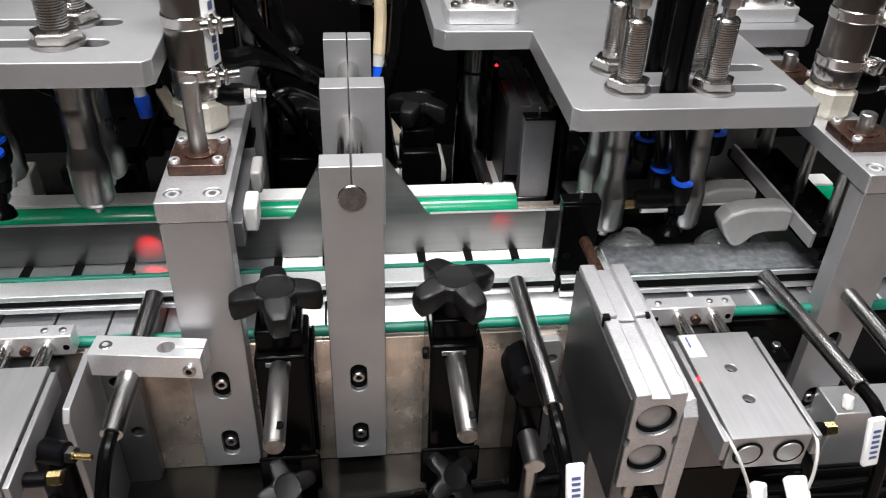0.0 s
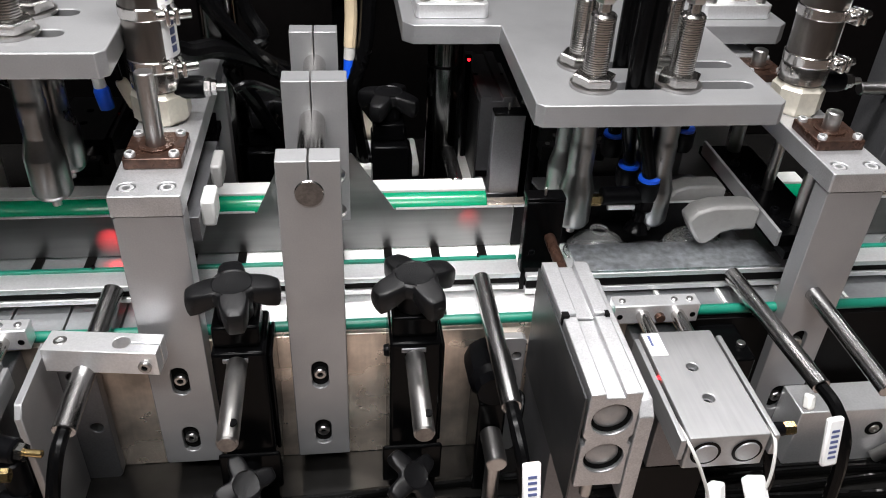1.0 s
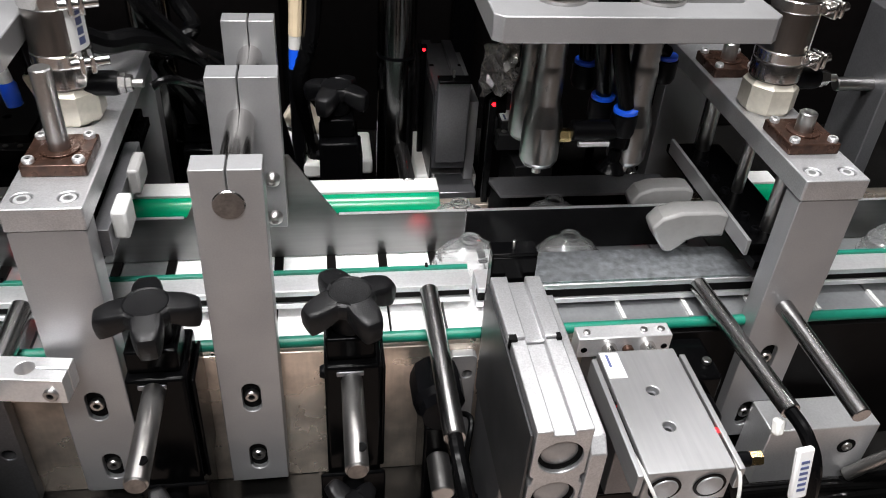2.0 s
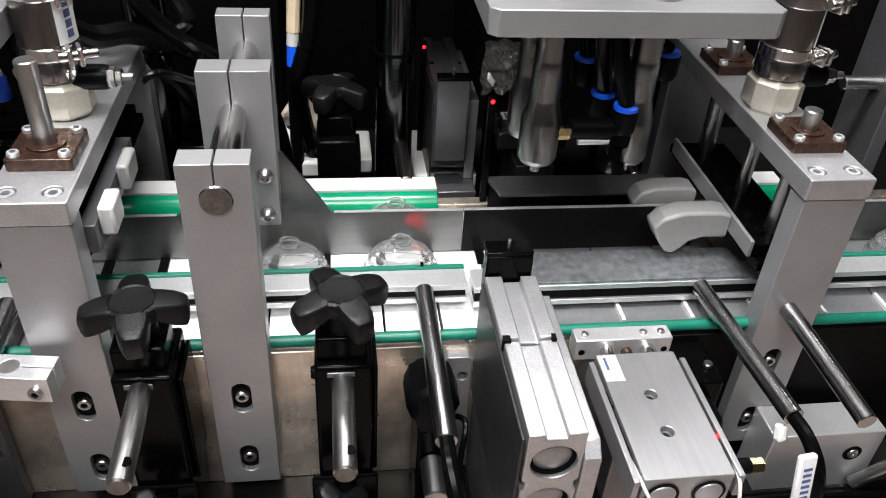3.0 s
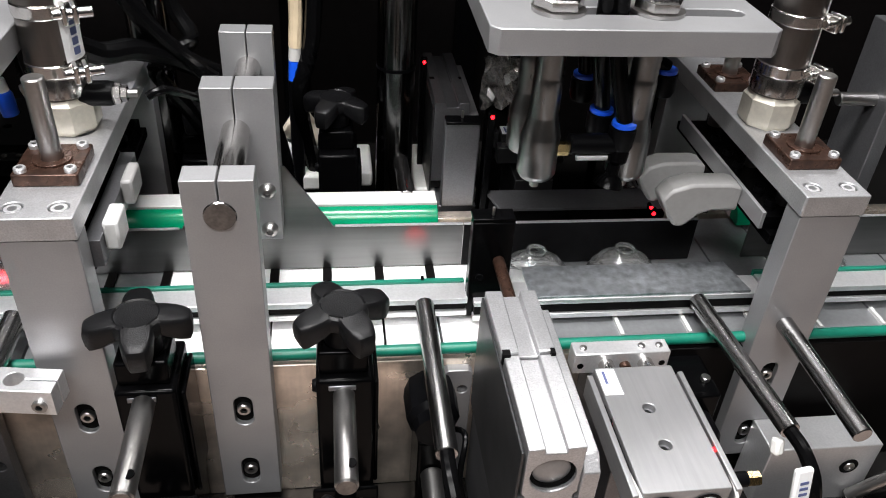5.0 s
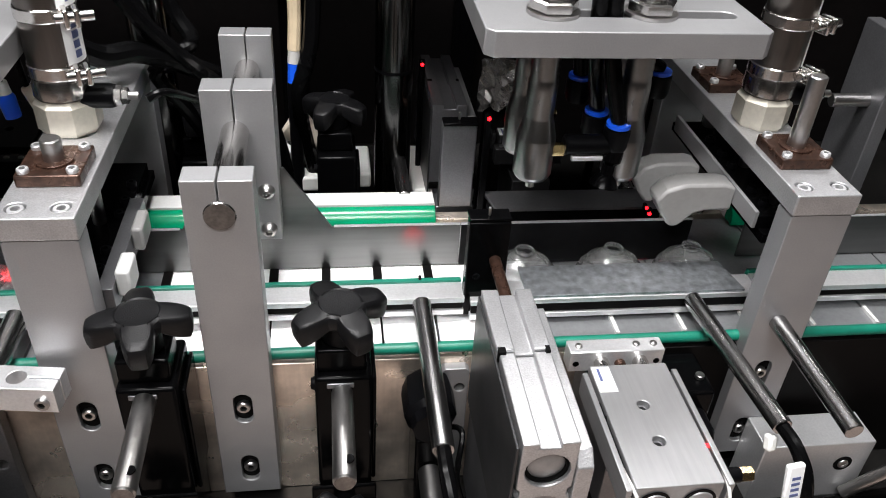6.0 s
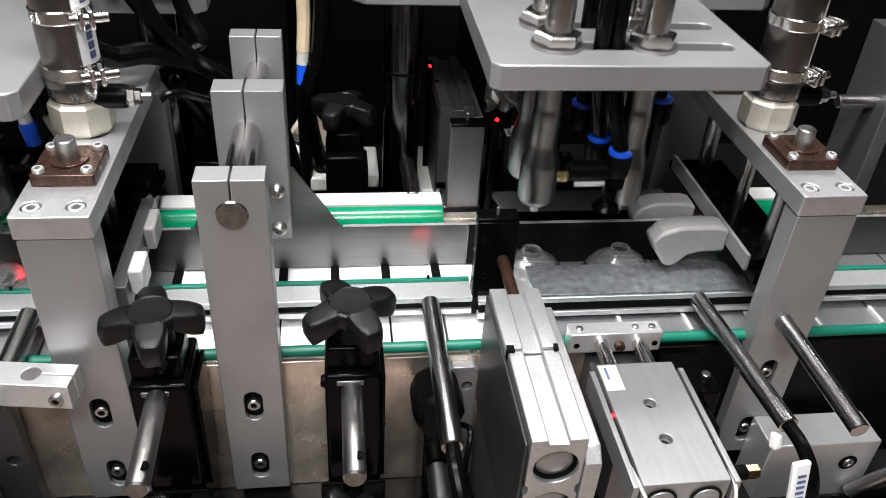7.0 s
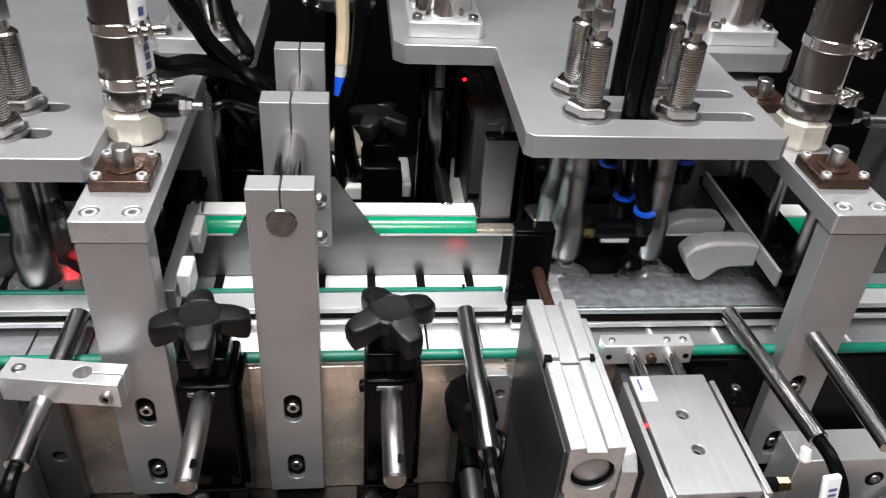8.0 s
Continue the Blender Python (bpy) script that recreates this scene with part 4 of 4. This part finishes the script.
def crumpled(seed, w, h):
    """A creased sheet that stands up."""
    rng = random.Random(seed)
    bm = B()
    grid = [[bm.verts.new((w * (i / 7 - 0.5) + rng.uniform(-0.002, 0.002), rng.uniform(-0.006, 0.006), h * j / 8 + rng.uniform(-0.002, 0.002))) for i in range(8)] for j in range(9)]
    for r0, r1 in zip(grid, grid[1:]):
        for i in range(7):
            bm.faces.new((r0[i], r0[i + 1], r1[i]))
            bm.faces.new((r0[i + 1], r1[i + 1], r1[i]))
    out = bmesh.ops.extrude_face_region(bm, geom=bm.faces[:])
    bmesh.ops.translate(bm, verts=[v for v in out["geom"] if isinstance(v, bmesh.types.BMVert)], vec=(0, 0.0008, 0))
    return bm


foil = thing("foil_wrap", "crinkled silvery foil wrapped behind the gantry", "foil", (0.238, 0.335, 0.925))
part("foil_sheet", crumpled(4, 0.040, 0.055), FOIL, foil)
part("foil_post", box(B(), -0.012, 0.012, 0.008, 0.014, -0.1898, 0.050), DARK, foil, bevel=0.001)


def cable_tag(parent, x, y, z, rx, rz):
    t = part("cable_tag", box(B(), -0.0062, 0.0062, -0.0022, 0.0022, -0.0190, 0.0190), LABEL, parent, "white cable tag in a clear sleeve", bevel=0.0015)
    t.matrix_local = pose(x, y, z, rx, 0, rz)
    for k in range(6):
        part("print_bar", box(B(), -0.0030, 0.0030, -0.0026, -0.0023, -0.0125 + 0.0042 * k, -0.0105 + 0.0042 * k), INK, t)


cable_tag(rod_a, 0.1385, -0.1340, 0.8660, -20, 4)
cable_tag(rod_b, 0.3480, -0.1240, 0.8820, -14, 8)
tie = part("white_clip", box(B(), -0.0036, 0.0036, -0.0036, 0.0036, -0.0060, 0.0060), WHITE, rod_b, "small white cable clip", bevel=0.002)
tie.matrix_local = pose(0.3545, -0.0830, 0.8780, -20, 10, 15)

# sensor wires of the twin rod cylinder
for x0, y0, x1 in ((0.2375, -0.1000, 0.2600), (0.3010, -0.1150, 0.2960)):
    part("sensor_wire", tube(B(), [(x0, y0, 0.8965), (x0 + 0.2 * (x1 - x0), -0.1320, 0.8940), (x0 + 0.6 * (x1 - x0), -0.1420, 0.8750), (x1, -0.1440, 0.8520)], 0.0012, 8), LABEL_GREY, twin, "thin grey sensor wire")
for x, y, z, rz in ((0.2640, -0.1440, 0.8520, 40), (0.2920, -0.1440, 0.8560, -40)):
    t = part("wire_tag", box(B(), -0.0070, 0.0070, -0.0050, 0.0050, -0.0130, 0.0130), LABEL, twin, "white wire tag", bevel=0.002)
    t.matrix_local = pose(x, y, z, -25, 25 if rz > 0 else -35, rz)


# cables lying on the bed
for k, (ya, yb, r) in enumerate(((-0.036, -0.047, 0.0042), (-0.054, -0.044, 0.0036), (-0.060, -0.068, 0.0050), (-0.020, -0.034, 0.0042))):
    c = thing("bed_cable", "glossy black cable lying along the bed", "cable", (0, 0, 0), "bed cables")
    part("cable_run", tube(B(), [(-0.42 + 0.13 * i, ya + (yb - ya) * (0.5 + 0.5 * math.sin(1.7 * i + k)), 0.7354 + r + 0.001 * (i % 2)) for i in range(9)], r, 10, 6), CABLE, c)


# air hoses behind the press portals
def air_hose(points, r, mat=None):
    h = thing("air_hose", "black air hose hanging behind the press portal", "hose", (0, 0, 0), "air hoses")
    part("hose_body", tube(B(), points, r, 10, 8), mat or RUBBER, h)
    return h


air_hose([(-0.0560, 0.108, 1.040), (-0.045, 0.115, 1.042), (-0.030, 0.150, 1.020), (-0.015, 0.200, 0.985), (0.010, 0.250, 0.930), (0.015, 0.29, 0.84), (0.015, 0.30, 0.737)], 0.0030)
air_hose([(-0.112, 0.24, 1.25), (-0.095, 0.22, 1.12), (-0.070, 0.21, 1.05), (-0.03, 0.24, 1.00), (0.0, 0.30, 0.95), (0.02, 0.32, 0.86), (0.02, 0.33, 0.737)], 0.0075)
air_hose([(-0.09, 0.26, 1.30), (-0.075, 0.25, 1.15), (-0.06, 0.25, 1.06), (-0.045, 0.24, 1.03), (-0.075, 0.23, 1.01), (-0.055, 0.25, 0.96), (-0.03, 0.30, 0.86), (-0.03, 0.31, 0.737)], 0.0065)
air_hose([(-0.125, 0.20, 1.30), (-0.11, 0.19, 1.16), (-0.085, 0.20, 1.08), (-0.04, 0.22, 1.015), (-0.01, 0.26, 0.97), (0.0, 0.32, 0.90), (0.0, 0.33, 0.737)], 0.0065)
air_hose([(0.062, 0.36, 1.40), (0.056, 0.345, 1.12), (0.050, 0.335, 1.00), (0.036, 0.33, 0.94), (0.045, 0.35, 0.86), (0.07, 0.36, 0.737)], 0.0080)
air_hose([(-0.135, 0.20, 1.20), (-0.128, 0.165, 1.08), (-0.105, 0.175, 1.045), (-0.080, 0.20, 1.037), (-0.050, 0.22, 1.020), (-0.010, 0.26, 0.975), (0.008, 0.31, 0.88), (0.008, 0.315, 0.737)], 0.0085)
cream = air_hose([(0.034, 0.345, 1.06), (0.035, 0.345, 1.02), (0.033, 0.342, 0.985)], 0.0065, CREAM)
tagged(cream, "cream plastic hose with a blue fitting")
part("collar", rod(B(), (0.033, 0.342, 0.9849), (0.032, 0.341, 0.972), 0.0060, 16), LABEL_GREY, cream)
part("fitting", rod(B(), (0.032, 0.341, 0.9719), (0.031, 0.340, 0.952), 0.0058, 16), BLUE, cream)
part("stem", rod(B(), (0.031, 0.340, 0.9519), (0.031, 0.340, 0.7352), 0.0065, 16), BLACK, cream)

feeder = thing("feeder_head", "dull metal feeder head with screws behind the press", "feeder", (0.030, 0.420, 0))
part("cone", lathe(B(), (0, 0, 1.020), (0, 0, 1.200), [(0, 0.0300), (0.08, 0.0420), (1, 0.0520)], 28), ALU_DARK, feeder)
part("neck", rod(B(), (0, 0, 0.7352), (0, 0, 1.0199), 0.0150, 20), BLACK_GLOSS, feeder)
for a in (200, 235, 270, 305, 340):
    c, s = math.cos(radians(a)), math.sin(radians(a))
    cap_screw(feeder, (0.041 * c, 0.041 * s, 1.045), (c, s, 0), 0.0050, 0.0060)
    cap_screw(feeder, (0.034 * c, 0.034 * s, 1.026), (c, s, -0.4), 0.0045, 0.0060)

# pale trays and dark cabinet at the back
for x0, x1, y0, y1, z, h in ((0.004, 0.058, 0.335, 0.430, 0.846, 0.018), (0.086, 0.108, 0.335, 0.400, 0.850, 0.018), (0.150, 0.215, 0.300, 0.400, 0.850, 0.018), (-0.334, -0.298, 0.222, 0.250, 0.917, 0.043)):
    tray = thing("pale_tray", "pale plastic tray standing behind the conveyor", "tray", (0, 0, 0), "rear trays")
    part("tray_body", box(B(), x0, x1, y0, y1, z - h, z), WHITE, tray, bevel=0.003)
    part("tray_leg", box(B(), x0 + 0.010, x1 - 0.010, y0 + 0.02, y1 - 0.01, 0.7352, z - h - 0.0001), DARK, tray, bevel=0.002)
funnel = thing("feed_funnel", "cream plastic funnel behind the guide columns", "funnel", (0, 0, 0))
part("funnel_cone", lathe(B(), (0.022, 0.362, 0.900), (0.066, 0.352, 0.872), [(0, 0.0200), (0.06, 0.0210), (0.7, 0.0090), (1, 0.0050)], 24), CREAM_PALE, funnel)
part("funnel_post", box(B(), 0.030, 0.044, 0.356, 0.366, 0.7352, 0.872), DARK, funnel, bevel=0.001)
cabinet = thing("rear_cabinet", "dark machine cabinet closing the back", "cabinet")
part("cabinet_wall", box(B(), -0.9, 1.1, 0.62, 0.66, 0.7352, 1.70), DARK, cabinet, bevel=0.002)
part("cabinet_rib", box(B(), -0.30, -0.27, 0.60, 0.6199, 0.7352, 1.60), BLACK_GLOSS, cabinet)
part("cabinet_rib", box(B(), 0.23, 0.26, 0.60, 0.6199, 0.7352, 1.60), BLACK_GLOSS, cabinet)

# small sensors with red lamps behind the sheet
for x, y, z in ((0.354, 0.1720, 0.8970), (0.160, 0.3500, 0.9670), (0.203, 0.2030, 0.9780)):
    sn = thing("lamp_sensor", "small black sensor post with a red lamp", "sensor", (x, y, 0), "lamp sensors")
    part("sensor_post", box(B(), -0.0030, 0.0030, 0.0004, 0.0060, 0.8746 if y < 0.2 else 0.7352, z + 0.004), BLACK_GLOSS, sn, bevel=0.0008)
    part("red_lens", lathe(B(), (0, 0.0003, z), (0, -0.0012, z), [(0, 0.0018), (0.6, 0.0016), (1, 0.0008)], 12), RED, sn, "glowing red lens")
    if y < 0.18:
        part("red_lens", lathe(B(), (-0.004, 0.0003, z + 0.0065), (-0.004, -0.0012, z + 0.0065), [(0, 0.0016), (0.6, 0.0014), (1, 0.0007)], 12), RED, sn, "glowing red lens")
        part("sensor_post", box(B(), -0.0060, -0.0031, 0.0004, 0.0060, z + 0.003, z + 0.009), BLACK_GLOSS, sn, bevel=0.0006)

# red spots on the sheet, each from a spot lamp in an added housing
for x, z, e in ((0.133, 0.903, 0.25), (-0.177, 0.892, 2.5)):
    sensor = thing("light_sensor", "tiny added black housing for a red light beam", "sensor", (x, 0.078, 0), "light sensors")
    part("housing", box(B(), -0.0012, 0.0012, -0.0015, 0.0020, 0.9016, 0.9045), BLACK_GLOSS, sensor, bevel=0.0008)
    data = bpy.data.lights.new("sensor_beam", "SPOT")
    data.energy, data.color, data.spot_size, data.spot_blend, data.shadow_soft_size = e, (1.0, 0.02, 0.03), radians(32), 1.0, 0.001
    beam = new("sensor_beam", data)
    beam.matrix_world = look((x, 0.0825, 0.9040), (x, 0.129, z))


# ---------------------------------------------------------------- clear domes on the conveyor
def dome():
    d = thing("clear_dome", "clear plastic dome lid travelling on the conveyor", "dome lid", (0, 0, 0), "dome lids")
    outer = [(0.0, 0.0250), (0.06, 0.0250), (0.08, 0.0232), (0.30, 0.0226), (0.32, 0.0218), (0.52, 0.0206), (0.54, 0.0196), (0.74, 0.0164), (0.76, 0.0152), (0.92, 0.0098), (0.97, 0.0070), (1.0, 0.0062)]
    inner = [(0.985, 0.0056), (0.90, 0.0090), (0.74, 0.0144), (0.52, 0.0190), (0.30, 0.0211), (0.08, 0.0220), (0.0, 0.0224)]
    bm = lathe(B(), (0, 0, 0.8748), (0, 0, 0.9050), outer + inner + [(0.0, 0.0250)], 40, False)
    bmesh.ops.remove_doubles(bm, verts=bm.verts[:], dist=0.00001)
    bmesh.ops.scale(bm, vec=(1.30, 1, 1), verts=bm.verts[:])
    part("shell", bm, CLEAR, d)
    part("cap_ring", plate(B(), circle(0, 0, 0.0082, 24), [circle(0, 0, 0.0060, 24)], "z", 0.9052, 0.9075), CLEAR, d)
    return d


first = dome()
domes = [first] + [copy_thing(first, pose(0, 0, 0)) for k in range(6)]


# ---------------------------------------------------------------- what moves
def glide(ob, steps, base=(0, 0, 0)):
    walk(ob, [(t, pose(base[0] + dx, base[1] + dy, base[2] + dz)) for t, dx, dy, dz in steps])


def child(ob, name):
    return [c for c in ob.children_recursive if c.name.split(".")[0] == name][0]


def motions():
    lower = [(6.7, 0, 0, 0.062), (6.8, 0, 0, 0.061), (6.9, 0, 0, 0.054), (7.0, 0, 0, 0.040), (7.1, 0, 0, 0.026), (7.2, 0, 0, 0.010), (7.3, 0, 0, 0.001), (7.4, 0, 0, 0), (8, 0, 0, 0)]
    glide(right_gantry, [(0, 0, 0, 0), (1.15, 0, 0, 0), (1.2, 0, 0, 0.002), (1.3, 0, 0, 0.018), (1.4, 0, 0, 0.045), (1.5, 0, 0, 0.060), (1.6, 0, 0, 0.062)] + lower, (0.2660, 0, 0))
    glide(left_gantry, [(0, 0, 0, 0.062)] + lower, (-0.2285, -0.012, -0.016))
    glide(left_press, [(0, 0, 0, 0), (5.65, 0, 0, 0), (5.75, 0, 0, -0.020), (5.85, 0, 0, -0.037), (5.95, 0, 0, -0.039), (8, 0, 0, -0.039)])
    glide(right_press, [(0, 0, 0, -0.039), (4.0, 0, 0, -0.039), (4.1, 0, 0, -0.025), (4.2, 0, 0, -0.003), (4.3, 0, 0, 0), (6.0, 0, 0, 0), (6.1, 0, 0, -0.003), (6.2, 0, 0, -0.017), (6.3, 0, 0, -0.034), (6.4, 0, 0, -0.039), (8, 0, 0, -0.039)])
    for tw in (twin, rear_twin, left_twin, rear_twin_left):
        glide(child(tw, "end_block"), [(0, 0, 0.018, 0), (1.75, 0, 0.018, 0), (1.85, 0, 0, 0), (6.1, 0, 0, 0), (6.3, 0, 0.018, 0), (8, 0, 0.018, 0)])
        turn = [(0, 0), (1.75, 0), (1.78, 60), (1.81, 120), (1.85, 180), (6.2, 180), (6.23, 120), (6.26, 60), (6.3, 0), (8, 0)]
        lamps = [c for c in tw.children if c.name.startswith("sensor_led")]
        for ob in lamps:
            x, y, z = ob.location
            off = 0 if x < 0.27 else 180
            walk(ob, [(t, pose(x, y, z, a + off)) for t, a in turn])
    for st in (slide_unit, rear_slide):
        glide(child(st, "stopper"), [(0, 0, 0.058, 0), (1.5, 0, 0.058, 0), (1.6, 0, 0.050, 0), (1.7, 0, 0.030, 0), (1.8, 0, 0.012, 0), (1.9, 0, 0, 0), (3.9, 0, 0, 0), (4.0, 0, 0.008, 0), (4.1, 0, 0.030, 0), (4.2, 0, 0.053, 0), (4.3, 0, 0.058, 0), (8, 0, 0.058, 0)])
    # domes: two leave to the left, the next ones close up behind
    ways = [
        [(0, 0.245), (1.65, 0.245), (1.8, 0.212), (2.0, 0.172), (2.2, 0.143), (3.5, -0.045), (4.6, -0.198), (4.8, -0.200), (8, -0.200)],
        [(0, 0.335), (1.65, 0.335), (1.8, 0.302), (2.2, 0.232), (3.5, 0.042), (4.5, -0.100), (6.0, -0.300), (8, -0.300)],
        [(0, 0.470), (3.9, 0.470), (4.5, 0.300), (5.4, 0.222), (8, 0.222)],
        [(0, 0.560), (3.9, 0.560), (4.5, 0.365), (5.4, 0.298), (8, 0.298)],
        [(0, 0.650), (4.2, 0.650), (5.6, 0.366), (8, 0.366)],
    ]
    for d, rows in zip(domes, ways):
        glide(d, [(t, x, 0.1058, 0) for t, x in rows])
    for d, rows in zip(domes[5:], ways[:2]):
        glide(d, [(t, x, 0.1595, 0) for t, x in rows])


motions()
